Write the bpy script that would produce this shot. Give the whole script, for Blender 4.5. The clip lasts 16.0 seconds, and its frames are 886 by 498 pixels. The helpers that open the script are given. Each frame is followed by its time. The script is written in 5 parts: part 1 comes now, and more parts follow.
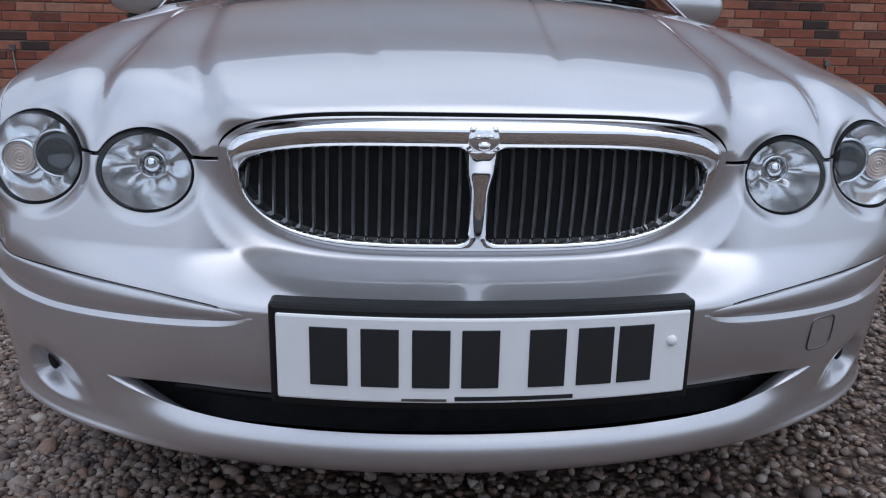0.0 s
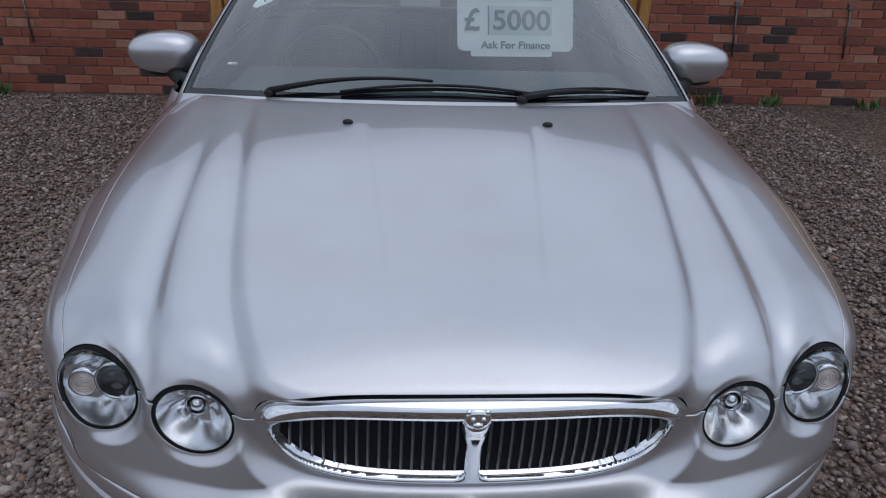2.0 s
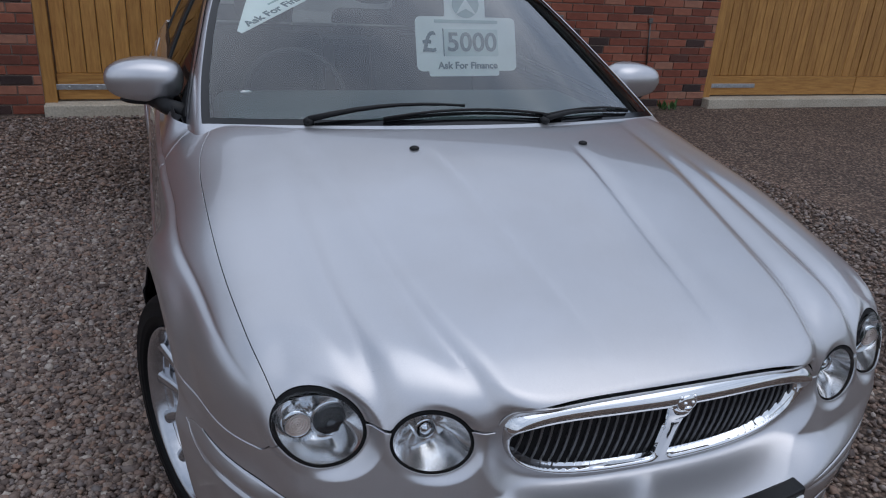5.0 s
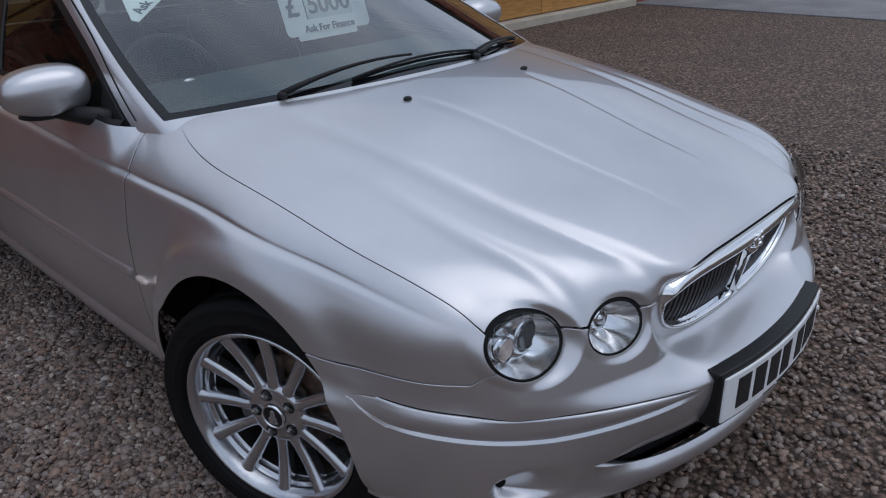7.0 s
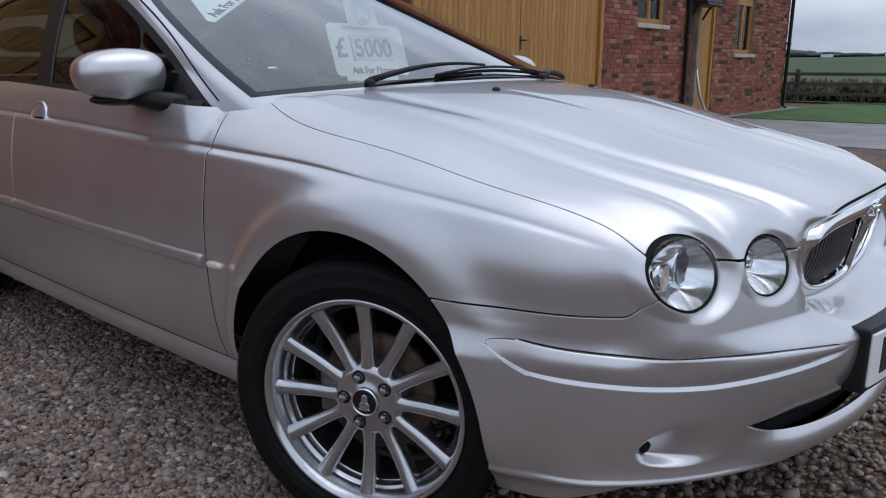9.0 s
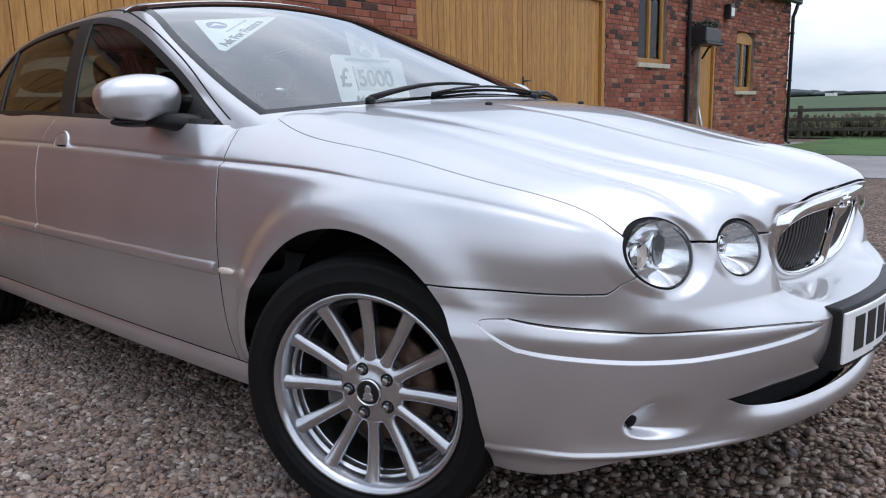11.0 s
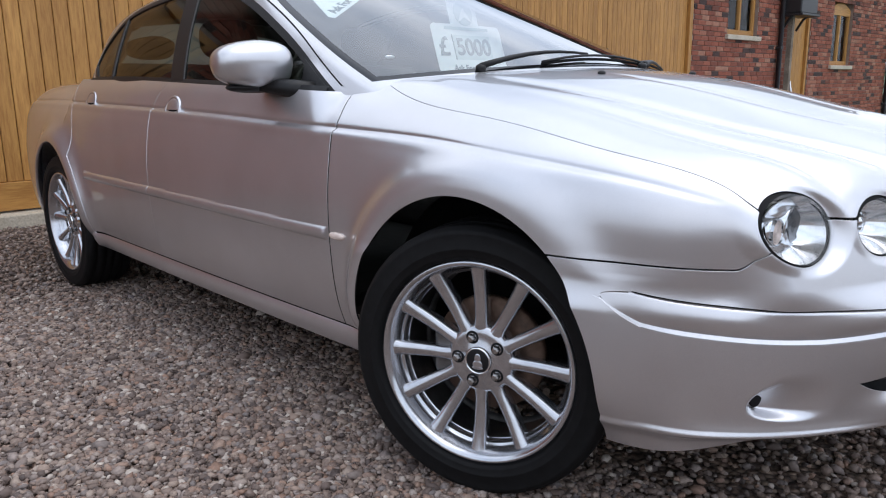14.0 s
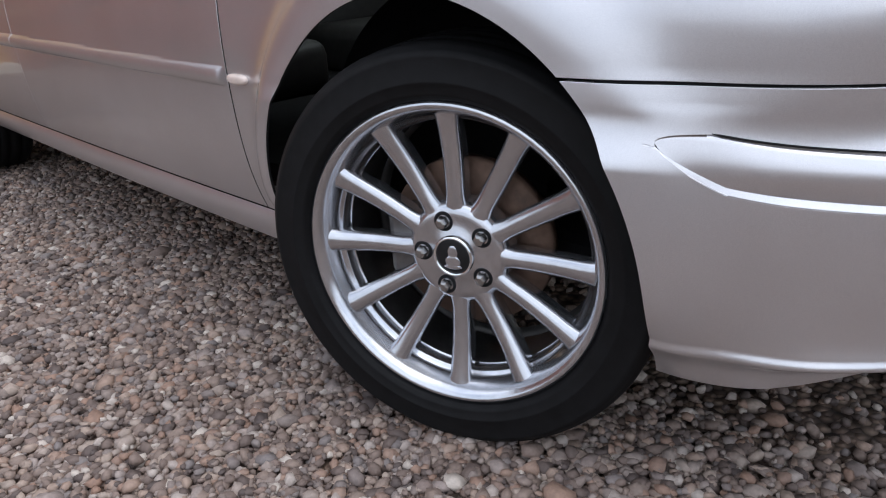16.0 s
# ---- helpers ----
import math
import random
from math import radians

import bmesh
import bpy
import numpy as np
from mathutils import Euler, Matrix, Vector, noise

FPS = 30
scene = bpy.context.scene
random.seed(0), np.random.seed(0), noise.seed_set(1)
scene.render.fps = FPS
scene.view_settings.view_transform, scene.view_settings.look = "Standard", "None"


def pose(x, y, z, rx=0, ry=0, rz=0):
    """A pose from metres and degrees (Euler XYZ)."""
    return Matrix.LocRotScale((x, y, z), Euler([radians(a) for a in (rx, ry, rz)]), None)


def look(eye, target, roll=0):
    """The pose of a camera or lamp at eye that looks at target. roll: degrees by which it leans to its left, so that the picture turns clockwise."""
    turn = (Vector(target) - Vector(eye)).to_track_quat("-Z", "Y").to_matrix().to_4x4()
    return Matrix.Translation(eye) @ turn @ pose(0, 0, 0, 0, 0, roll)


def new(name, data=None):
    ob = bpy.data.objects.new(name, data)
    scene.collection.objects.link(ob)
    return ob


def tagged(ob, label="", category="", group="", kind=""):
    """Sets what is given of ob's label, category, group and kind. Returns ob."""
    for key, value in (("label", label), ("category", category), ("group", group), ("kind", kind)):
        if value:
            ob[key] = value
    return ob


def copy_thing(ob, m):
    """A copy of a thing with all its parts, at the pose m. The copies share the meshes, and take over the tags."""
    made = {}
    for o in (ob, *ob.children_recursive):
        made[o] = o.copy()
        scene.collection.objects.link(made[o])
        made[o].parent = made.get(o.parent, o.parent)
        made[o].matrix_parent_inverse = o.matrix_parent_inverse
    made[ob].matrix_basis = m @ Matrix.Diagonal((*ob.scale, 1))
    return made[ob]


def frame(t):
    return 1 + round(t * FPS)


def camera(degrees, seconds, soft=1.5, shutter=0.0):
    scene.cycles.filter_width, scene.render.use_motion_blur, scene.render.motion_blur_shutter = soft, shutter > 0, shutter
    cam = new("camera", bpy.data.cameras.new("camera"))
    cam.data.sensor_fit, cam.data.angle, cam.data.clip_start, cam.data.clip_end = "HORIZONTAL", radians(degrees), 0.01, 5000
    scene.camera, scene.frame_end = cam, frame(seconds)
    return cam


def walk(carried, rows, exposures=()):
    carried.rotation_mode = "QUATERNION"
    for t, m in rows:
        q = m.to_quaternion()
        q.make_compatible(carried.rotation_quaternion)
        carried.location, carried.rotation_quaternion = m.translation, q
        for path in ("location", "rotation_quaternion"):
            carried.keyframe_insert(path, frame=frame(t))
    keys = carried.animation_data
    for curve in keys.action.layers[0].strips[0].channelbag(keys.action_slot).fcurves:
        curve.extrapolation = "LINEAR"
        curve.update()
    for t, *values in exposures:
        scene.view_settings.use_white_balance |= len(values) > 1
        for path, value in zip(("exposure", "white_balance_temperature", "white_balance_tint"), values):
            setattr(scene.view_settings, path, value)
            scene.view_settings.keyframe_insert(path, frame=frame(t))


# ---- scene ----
cam = camera(61.1, 16.0, soft=1.1)
PATH = [
    (0, (-0.124, -1.699, 0.816), (0.028, 0.234, 0.325), 1.1),
    (0.5, (-0.119, -1.695, 0.804), (0.036, 0.236, 0.307), 1.3),
    (1, (-0.106, -1.701, 0.851), (0.040, 0.211, 0.283), 1.8),
    (1.5, (-0.102, -1.713, 1.095), (0.039, 0.133, 0.339), 1.9),
    (2, (-0.123, -1.677, 1.399), (0.000, 0.153, 0.602), 1.8),
    (2.5, (-0.198, -1.644, 1.495), (-0.032, 0.231, 0.819), 1.4),
    (3, (-0.296, -1.690, 1.453), (-0.101, 0.185, 0.784), 0.3),
    (3.5, (-0.441, -1.685, 1.453), (-0.194, 0.161, 0.724), -0.7),
    (3.7, (-0.485, -1.685, 1.461), (-0.168, 0.130, 0.683), -0.3),
    (5.8, (-1.090, -1.485, 1.425), (-0.141, 0.107, 0.674), -1.1),
    (6, (-1.155, -1.416, 1.422), (-0.121, 0.119, 0.664), -3.3),
    (6.5, (-1.326, -1.349, 1.432), (-0.153, 0.066, 0.644), -0.4),
    (7, (-1.557, -1.314, 1.405), (-0.262, -0.035, 0.575), -1.9),
    (7.5, (-1.693, -1.230, 1.410), (-0.369, 0.020, 0.584), -0.8),
    (8, (-1.759, -1.056, 1.371), (-0.333, 0.095, 0.571), -1.2),
    (8.5, (-1.823, -1.027, 1.251), (-0.390, 0.196, 0.581), -0.3),
    (9, (-1.824, -1.085, 1.016), (-0.351, 0.182, 0.541), 0.0),
    (9.2, (-1.835, -1.100, 1.004), (-0.336, 0.149, 0.563), 0.0),
    (11.3, (-1.902, -1.195, 0.930), (-0.428, 0.111, 0.579), -1.4),
    (11.5, (-1.902, -1.195, 0.930), (-0.421, 0.103, 0.579), -1.4),
    (12, (-1.905, -1.193, 0.929), (-0.428, 0.108, 0.579), -1.6),
    (12.5, (-1.925, -1.171, 0.929), (-0.501, 0.184, 0.562), -1.3),
    (13, (-1.945, -1.149, 0.929), (-0.575, 0.255, 0.538), -0.7),
    (13.5, (-1.956, -1.131, 0.925), (-0.615, 0.299, 0.527), -0.2),
    (14, (-1.968, -1.114, 0.925), (-0.630, 0.311, 0.503), -0.7),
    (14.5, (-1.957, -1.092, 0.927), (-0.605, 0.289, 0.410), -1.3),
    (15, (-1.921, -1.007, 0.857), (-0.509, 0.274, 0.251), -0.1),
    (15.5, (-1.802, -0.860, 0.765), (-0.387, 0.419, 0.162), -0.0),
    (16, (-1.536, -0.730, 0.753), (-0.257, 0.608, -0.004), -3.4),
]
walk(cam, [(t, look(e, g, r)) for t, e, g, r in PATH], [(0,.08,6200,10),(1.0,.15,6200,10),(1.5,.15,6200,10),(2.1,-.40,6200,10),(3.5,-.40,6200,10),(6.0,-.36,6200,10),(7.5,-.38,6200,10),(8.5,-.28,6250,10),(9.0,.0,6400,10),(11.3,.52,6550,10),(14.5,.72,6600,10),(16,.92,6650,10)])


# ---- world and light ----
SUN_DIR = (0.15, -0.24, 0.96)
world = bpy.data.worlds.new("overcast_sky")
scene.world = world
world.use_nodes = True
wn = world.node_tree
wn.nodes.clear()
w_out = wn.nodes.new("ShaderNodeOutputWorld")
w_bg = wn.nodes.new("ShaderNodeBackground")
w_sky = wn.nodes.new("ShaderNodeTexSky")
w_sky.sky_type = "NISHITA"
w_sky.sun_disc = False
w_sky.sun_elevation = radians(70)
w_sky.sun_rotation = radians(145)
w_sky.dust_density = 4.0
w_sky.ozone_density = 2.0
w_tc = wn.nodes.new("ShaderNodeTexCoord")
w_map = wn.nodes.new("ShaderNodeMapping")
w_map.inputs["Scale"].default_value = (1.0, 1.0, 3.2)
w_noise = wn.nodes.new("ShaderNodeTexNoise")
w_noise.inputs["Scale"].default_value = 2.2
w_noise.inputs["Detail"].default_value = 7.0
w_noise.inputs["Roughness"].default_value = 0.55
w_ramp = wn.nodes.new("ShaderNodeValToRGB")
w_ramp.color_ramp.elements[0].position = 0.30
w_ramp.color_ramp.elements[0].color = (5.6, 6.8, 8.9, 1)
w_ramp.color_ramp.elements[1].position = 0.72
w_ramp.color_ramp.elements[1].color = (13.0, 13.8, 15.4, 1)
w_mix = wn.nodes.new("ShaderNodeMixRGB")
w_mix.inputs[0].default_value = 0.82
wn.links.new(w_tc.outputs["Generated"], w_map.inputs[0])
wn.links.new(w_map.outputs[0], w_noise.inputs["Vector"])
wn.links.new(w_noise.outputs["Fac"], w_ramp.inputs[0])
w_dot = wn.nodes.new("ShaderNodeVectorMath")
w_dot.operation = "DOT_PRODUCT"
w_dot.inputs[1].default_value = (0.10, -0.17, 0.98)
w_grad = wn.nodes.new("ShaderNodeMapRange")
w_grad.inputs["From Min"].default_value = -0.1
w_grad.inputs["From Max"].default_value = 1.0
w_grad.inputs["To Min"].default_value = 0.72
w_grad.inputs["To Max"].default_value = 1.26
w_mul = wn.nodes.new("ShaderNodeMixRGB")
w_mul.blend_type = "MULTIPLY"
w_mul.inputs[0].default_value = 1.0
wn.links.new(w_tc.outputs["Generated"], w_dot.inputs[0])
wn.links.new(w_dot.outputs["Value"], w_grad.inputs[0])
wn.links.new(w_sky.outputs[0], w_mix.inputs[1])
wn.links.new(w_ramp.outputs[0], w_mix.inputs[2])
wn.links.new(w_mix.outputs[0], w_mul.inputs[1])
wn.links.new(w_grad.outputs[0], w_mul.inputs[2])
wn.links.new(w_mul.outputs[0], w_bg.inputs[0])
w_bg.inputs[1].default_value = 0.085
wn.links.new(w_bg.outputs[0], w_out.inputs[0])

sun = new("sun", bpy.data.lights.new("sun", "SUN"))
sun.data.energy = 0.45
sun.data.angle = radians(60)
sun.data.color = (1.0, 0.97, 0.93)
sun.matrix_world = look(Vector(SUN_DIR) * 20, (0, 0, 0))


# ---- materials ----
def material(name):
    m = bpy.data.materials.new(name)
    m.use_nodes = True
    return m, m.node_tree, m.node_tree.nodes["Principled BSDF"]


def link(tree, a, b):
    tree.links.new(a, b)


def noise_node(tree, scale, detail=4.0, rough=0.55, coord="Object", stretch=None):
    tc = tree.nodes.new("ShaderNodeTexCoord")
    n = tree.nodes.new("ShaderNodeTexNoise")
    n.inputs["Scale"].default_value = scale
    n.inputs["Detail"].default_value = detail
    n.inputs["Roughness"].default_value = rough
    if stretch:
        mp = tree.nodes.new("ShaderNodeMapping")
        mp.inputs["Scale"].default_value = stretch
        link(tree, tc.outputs[coord], mp.inputs[0])
        link(tree, mp.outputs[0], n.inputs["Vector"])
    else:
        link(tree, tc.outputs[coord], n.inputs["Vector"])
    return n


def ramp_node(tree, src, stops):
    r = tree.nodes.new("ShaderNodeValToRGB")
    while len(r.color_ramp.elements) < len(stops):
        r.color_ramp.elements.new(0.5)
    for e, (p, c) in zip(r.color_ramp.elements, stops):
        e.position = p
        e.color = (*c, 1)
    link(tree, src, r.inputs[0])
    return r


def mixed(tree, kind, fac, a, b):
    m = tree.nodes.new("ShaderNodeMixRGB")
    m.blend_type = kind
    for i, v in ((0, fac), (1, a), (2, b)):
        if isinstance(v, (int, float)):
            m.inputs[i].default_value = v
        elif isinstance(v, tuple):
            m.inputs[i].default_value = (*v, 1)
        else:
            link(tree, v, m.inputs[i])
    return m.outputs[0]


def bumped(tree, bsdf, src, strength, distance):
    b = tree.nodes.new("ShaderNodeBump")
    b.inputs["Strength"].default_value = strength
    b.inputs["Distance"].default_value = distance
    link(tree, src, b.inputs["Height"])
    link(tree, b.outputs[0], bsdf.inputs["Normal"])


def simple(name, color, rough=0.5, metal=0.0, var=0.15, scale=40, bump=0.0, coat=0.0, spec=0.5):
    m, t, b = material(name)
    n = noise_node(t, scale)
    lo = tuple(c * (1 - var) for c in color)
    hi = tuple(min(1, c * (1 + var)) for c in color)
    r = ramp_node(t, n.outputs["Fac"], [(0.3, lo), (0.7, hi)])
    link(t, r.outputs[0], b.inputs["Base Color"])
    b.inputs["Roughness"].default_value = rough
    b.inputs["Metallic"].default_value = metal
    b.inputs["Coat Weight"].default_value = coat
    b.inputs["Coat Roughness"].default_value = 0.06
    b.inputs["Specular IOR Level"].default_value = spec
    if bump:
        bumped(t, b, n.outputs["Fac"], 0.4, bump)
    return m


def make_paint():
    m, t, b = material("silver_metallic_paint")
    flake = noise_node(t, 1400, 1.0)
    grime = noise_node(t, 3.0, 6.0)
    r = ramp_node(t, flake.outputs["Fac"], [(0.35, (0.58, 0.58, 0.605)), (0.65, (0.73, 0.73, 0.755))])
    g = ramp_node(t, grime.outputs["Fac"], [(0.35, (0.93, 0.92, 0.91)), (0.6, (1, 1, 1))])
    link(t, mixed(t, "MULTIPLY", 1.0, r.outputs[0], g.outputs[0]), b.inputs["Base Color"])
    b.inputs["Metallic"].default_value = 0.87
    b.inputs["Roughness"].default_value = 0.34
    b.inputs["Coat Weight"].default_value = 1.0
    b.inputs["Coat Roughness"].default_value = 0.03
    bumped(t, b, flake.outputs["Fac"], 0.03, 0.0006)
    return m


def make_glass(name, tint, rough=0.0, ior=1.5, gain=1.0):
    m, t, b = material(name)
    t.nodes.remove(b)
    out = t.nodes["Material Output"]
    gl = t.nodes.new("ShaderNodeBsdfGlossy")
    gl.inputs["Roughness"].default_value = rough
    tr = t.nodes.new("ShaderNodeBsdfTransparent")
    tr.inputs[0].default_value = (*tint, 1)
    fr = t.nodes.new("ShaderNodeFresnel")
    fr.inputs[0].default_value = ior
    mx = t.nodes.new("ShaderNodeMixShader")
    both = t.nodes.new("ShaderNodeMath")
    both.operation = "MULTIPLY"
    both.use_clamp = True
    both.inputs[1].default_value = gain
    link(t, fr.outputs[0], both.inputs[0])
    link(t, both.outputs[0], mx.inputs[0])
    link(t, tr.outputs[0], mx.inputs[1])
    link(t, gl.outputs[0], mx.inputs[2])
    link(t, mx.outputs[0], out.inputs[0])
    return m


def make_wood(name, c1, c2, along=(9, 9, 0.9)):
    m, t, b = material(name)
    grain = noise_node(t, 6.0, 8.0, 0.65, "Object", along)
    info = t.nodes.new("ShaderNodeObjectInfo")
    r = ramp_node(t, grain.outputs["Fac"], [(0.3, c1), (0.5, tuple((a + b_) / 2 for a, b_ in zip(c1, c2))), (0.72, c2)])
    tone = ramp_node(t, info.outputs["Random"], [(0.0, (0.78, 0.76, 0.72)), (1.0, (1.0, 1.0, 1.0))])
    link(t, mixed(t, "MULTIPLY", 1.0, r.outputs[0], tone.outputs[0]), b.inputs["Base Color"])
    b.inputs["Roughness"].default_value = 0.55
    bumped(t, b, grain.outputs["Fac"], 0.25, 0.003)
    return m


def make_brick(island=False):
    m, t, b = material("red_brick_rest" if island else "red_brick")
    if island:
        rnd = t.nodes.new("ShaderNodeNewGeometry").outputs["Random Per Island"]
    else:
        rnd = t.nodes.new("ShaderNodeObjectInfo").outputs["Random"]
    tone = ramp_node(t, rnd, [(0.0, (0.036, 0.023, 0.022)), (0.10, (0.066, 0.033, 0.028)), (0.14, (0.190, 0.056, 0.034)),
                              (0.5, (0.285, 0.082, 0.047)), (0.8, (0.335, 0.112, 0.066)), (1.0, (0.385, 0.190, 0.125))])
    n1 = noise_node(t, 14, 5.0, 0.6, "Object")
    n2 = noise_node(t, 160, 4.0)
    v = ramp_node(t, n1.outputs["Fac"], [(0.3, (0.72, 0.70, 0.70)), (0.65, (1.08, 1.06, 1.05))])
    col = mixed(t, "MULTIPLY", 1.0, tone.outputs[0], v.outputs[0])
    dust = ramp_node(t, n2.outputs["Fac"], [(0.52, (0, 0, 0)), (0.75, (0.35, 0.35, 0.35))])
    link(t, mixed(t, "MIX", dust.outputs[0], col, (0.24, 0.17, 0.14)), b.inputs["Base Color"])
    b.inputs["Roughness"].default_value = 0.9
    bumped(t, b, n2.outputs["Fac"], 0.5, 0.004)
    return m


def make_gravel_stone():
    m, t, b = material("pebble_stone")
    rnd = t.nodes.new("ShaderNodeNewGeometry").outputs["Random Per Island"]
    tone = ramp_node(t, rnd, [(0.0, (0.082, 0.060, 0.054)), (0.22, (0.175, 0.125, 0.103)), (0.42, (0.252, 0.185, 0.150)), (0.55, (0.193, 0.164, 0.155)), (0.66, (0.275, 0.168, 0.121)),
                              (0.80, (0.351, 0.274, 0.224)), (0.92, (0.287, 0.230, 0.207)), (1.0, (0.538, 0.465, 0.403))])
    n = noise_node(t, 120, 4.0)
    v = ramp_node(t, n.outputs["Fac"], [(0.3, (0.75, 0.75, 0.75)), (0.7, (1.1, 1.1, 1.1))])
    link(t, mixed(t, "MULTIPLY", 1.0, tone.outputs[0], v.outputs[0]), b.inputs["Base Color"])
    b.inputs["Roughness"].default_value = 0.7
    bumped(t, b, n.outputs["Fac"], 0.3, 0.002)
    return m


def make_gravel_ground():
    m, t, b = material("gravel_bed")
    tc = t.nodes.new("ShaderNodeTexCoord")
    vo = t.nodes.new("ShaderNodeTexVoronoi")
    vo.inputs["Scale"].default_value = 52
    link(t, tc.outputs["Object"], vo.inputs["Vector"])
    sep = t.nodes.new("ShaderNodeSeparateColor")
    link(t, vo.outputs["Color"], sep.inputs[0])
    tone = ramp_node(t, sep.outputs[0], [(0.0, (0.076, 0.051, 0.041)), (0.4, (0.171, 0.115, 0.088)), (0.75, (0.262, 0.182, 0.139)), (1.0, (0.409, 0.308, 0.242))])
    # cell rims darkened: the shade between stones is painted into the colour
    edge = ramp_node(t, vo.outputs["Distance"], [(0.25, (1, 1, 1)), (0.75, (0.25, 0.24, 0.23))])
    patch = noise_node(t, 0.7, 5.0)
    pr = ramp_node(t, patch.outputs["Fac"], [(0.35, (0.85, 0.85, 0.85)), (0.65, (1.08, 1.06, 1.04))])
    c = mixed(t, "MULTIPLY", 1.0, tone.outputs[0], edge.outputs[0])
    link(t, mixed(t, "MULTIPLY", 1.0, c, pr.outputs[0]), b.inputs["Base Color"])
    b.inputs["Roughness"].default_value = 0.85
    inv = t.nodes.new("ShaderNodeMath")
    inv.operation = "SUBTRACT"
    inv.inputs[0].default_value = 1.0
    link(t, vo.outputs["Distance"], inv.inputs[1])
    bumped(t, b, inv.outputs[0], 0.9, 0.012)
    return m


def make_two_tone(name, a, b_, scale, rough=0.9, bump=0.01, fine=60):
    m, t, b = material(name)
    n1 = noise_node(t, scale, 6.0)
    n2 = noise_node(t, fine, 5.0)
    r = ramp_node(t, n1.outputs["Fac"], [(0.35, a), (0.65, b_)])
    v = ramp_node(t, n2.outputs["Fac"], [(0.3, (0.7, 0.7, 0.7)), (0.7, (1.15, 1.15, 1.15))])
    link(t, mixed(t, "MULTIPLY", 1.0, r.outputs[0], v.outputs[0]), b.inputs["Base Color"])
    b.inputs["Roughness"].default_value = rough
    bumped(t, b, n2.outputs["Fac"], 0.5, bump)
    return m


PAINT = make_paint()
REFLECTOR = simple("lamp_reflector", (0.95, 0.95, 0.96), 0.16, 0.92, 0.06, 60)
CHROME = simple("chrome", (0.86, 0.87, 0.88), 0.06, 1.0, 0.03, 20)
ALLOY = simple("alloy_silver", (0.55, 0.56, 0.59), 0.20, 0.94, 0.06, 60, coat=0.4)
RUST = simple("rusty_disc_iron", (0.17, 0.105, 0.075), 0.6, 0.45, 0.45, 28, 0.001)
NUT = simple("polished_nut", (0.34, 0.33, 0.32), 0.22, 0.9, 0.2, 60)
STEEL = simple("dark_steel", (0.16, 0.15, 0.145), 0.45, 0.8, 0.3, 30, 0.001)
RUBBER = simple("tyre_rubber", (0.004, 0.004, 0.0045), 0.66, 0.0, 0.35, 50, 0.001, spec=0.22)
BLACK = simple("black_plastic", (0.010, 0.010, 0.011), 0.42, 0.0, 0.25, 80, 0.0005, spec=0.3)
MATT_BLACK = simple("matt_black_liner_shade", (0.012, 0.012, 0.013), 0.8, 0.0, 0.3, 30, spec=0.2)
VANE = simple("grille_vane_grey", (0.17, 0.17, 0.175), 0.32, 0.7, 0.15, 50)
GLASS_SCREEN = make_glass("screen_glass", (0.90, 1.0, 0.99), ior=1.5, gain=2.6)
GLASS_REAR = make_glass("rear_window_glass", (0.14, 0.16, 0.15))
GLOSS_BLACK = simple("black_glass_border", (0.006, 0.006, 0.007), 0.10, 0.0, 0.1, 20, spec=0.4)
GLASS_SIDE = make_glass("side_window_glass", (0.40, 0.43, 0.36))
LENS = make_glass("lamp_lens", (0.93, 0.95, 0.97))
WINDOW_GLASS = make_glass("house_window_glass", (0.97, 0.98, 0.99), ior=1.35)
PLATE_WHITE = simple("reflective_white_sheet", (0.82, 0.83, 0.84), 0.35, 0.0, 0.02, 30)
PLATE_BLACK = simple("black_print", (0.015, 0.016, 0.018), 0.5, 0.0, 0.1, 30)
CARD = simple("pale_card", (0.95, 0.97, 0.96), 0.6, 0.0, 0.02, 20)
CARD_INK = simple("dark_print", (0.05, 0.10, 0.12), 0.6, 0.0, 0.1, 20)
CARD_PANEL = simple("pale_grey_print", (0.66, 0.74, 0.73), 0.6, 0.0, 0.06, 20)
CARD_GREY = simple("grey_print", (0.36, 0.48, 0.48), 0.6, 0.0, 0.1, 20)
CARD_BLUE = simple("blue_print", (0.05, 0.09, 0.28), 0.6, 0.0, 0.1, 20)
LEATHER = simple("dark_leather", (0.020, 0.019, 0.018), 0.5, 0.0, 0.25, 40, 0.001)
# teal and lifted: sky light through the tinted windscreen is put into the colour
DASH = simple("dashboard_vinyl", (0.070, 0.095, 0.098), 0.65, 0.0, 0.2, 90, 0.0005)
AMBER = simple("clear_amber_plastic", (0.75, 0.62, 0.55), 0.15, 0.1, 0.1, 30)
# much darker than the spokes and the rim
BARREL = simple("dark_wheel_barrel", (0.09, 0.088, 0.086), 0.4, 0.7, 0.3, 25)
BRICK = make_brick()
BRICK_REST = make_brick(True)
MORTAR = make_two_tone("lime_mortar", (0.23, 0.165, 0.135), (0.32, 0.25, 0.21), 5, 0.95, 0.003, 90)
OAK = make_wood("oak_boards", (0.36, 0.155, 0.036), (0.62, 0.33, 0.09))
OAK_H = make_wood("oak_rail", (0.36, 0.155, 0.036), (0.62, 0.33, 0.09), (0.9, 9, 9))
OLD_WOOD = make_two_tone("weathered_wood", (0.16, 0.13, 0.10), (0.30, 0.25, 0.19), 4, 0.9, 0.004, 50)
STONE = make_two_tone("pale_sandstone", (0.48, 0.42, 0.33), (0.58, 0.52, 0.42), 5, 0.9, 0.003, 60)
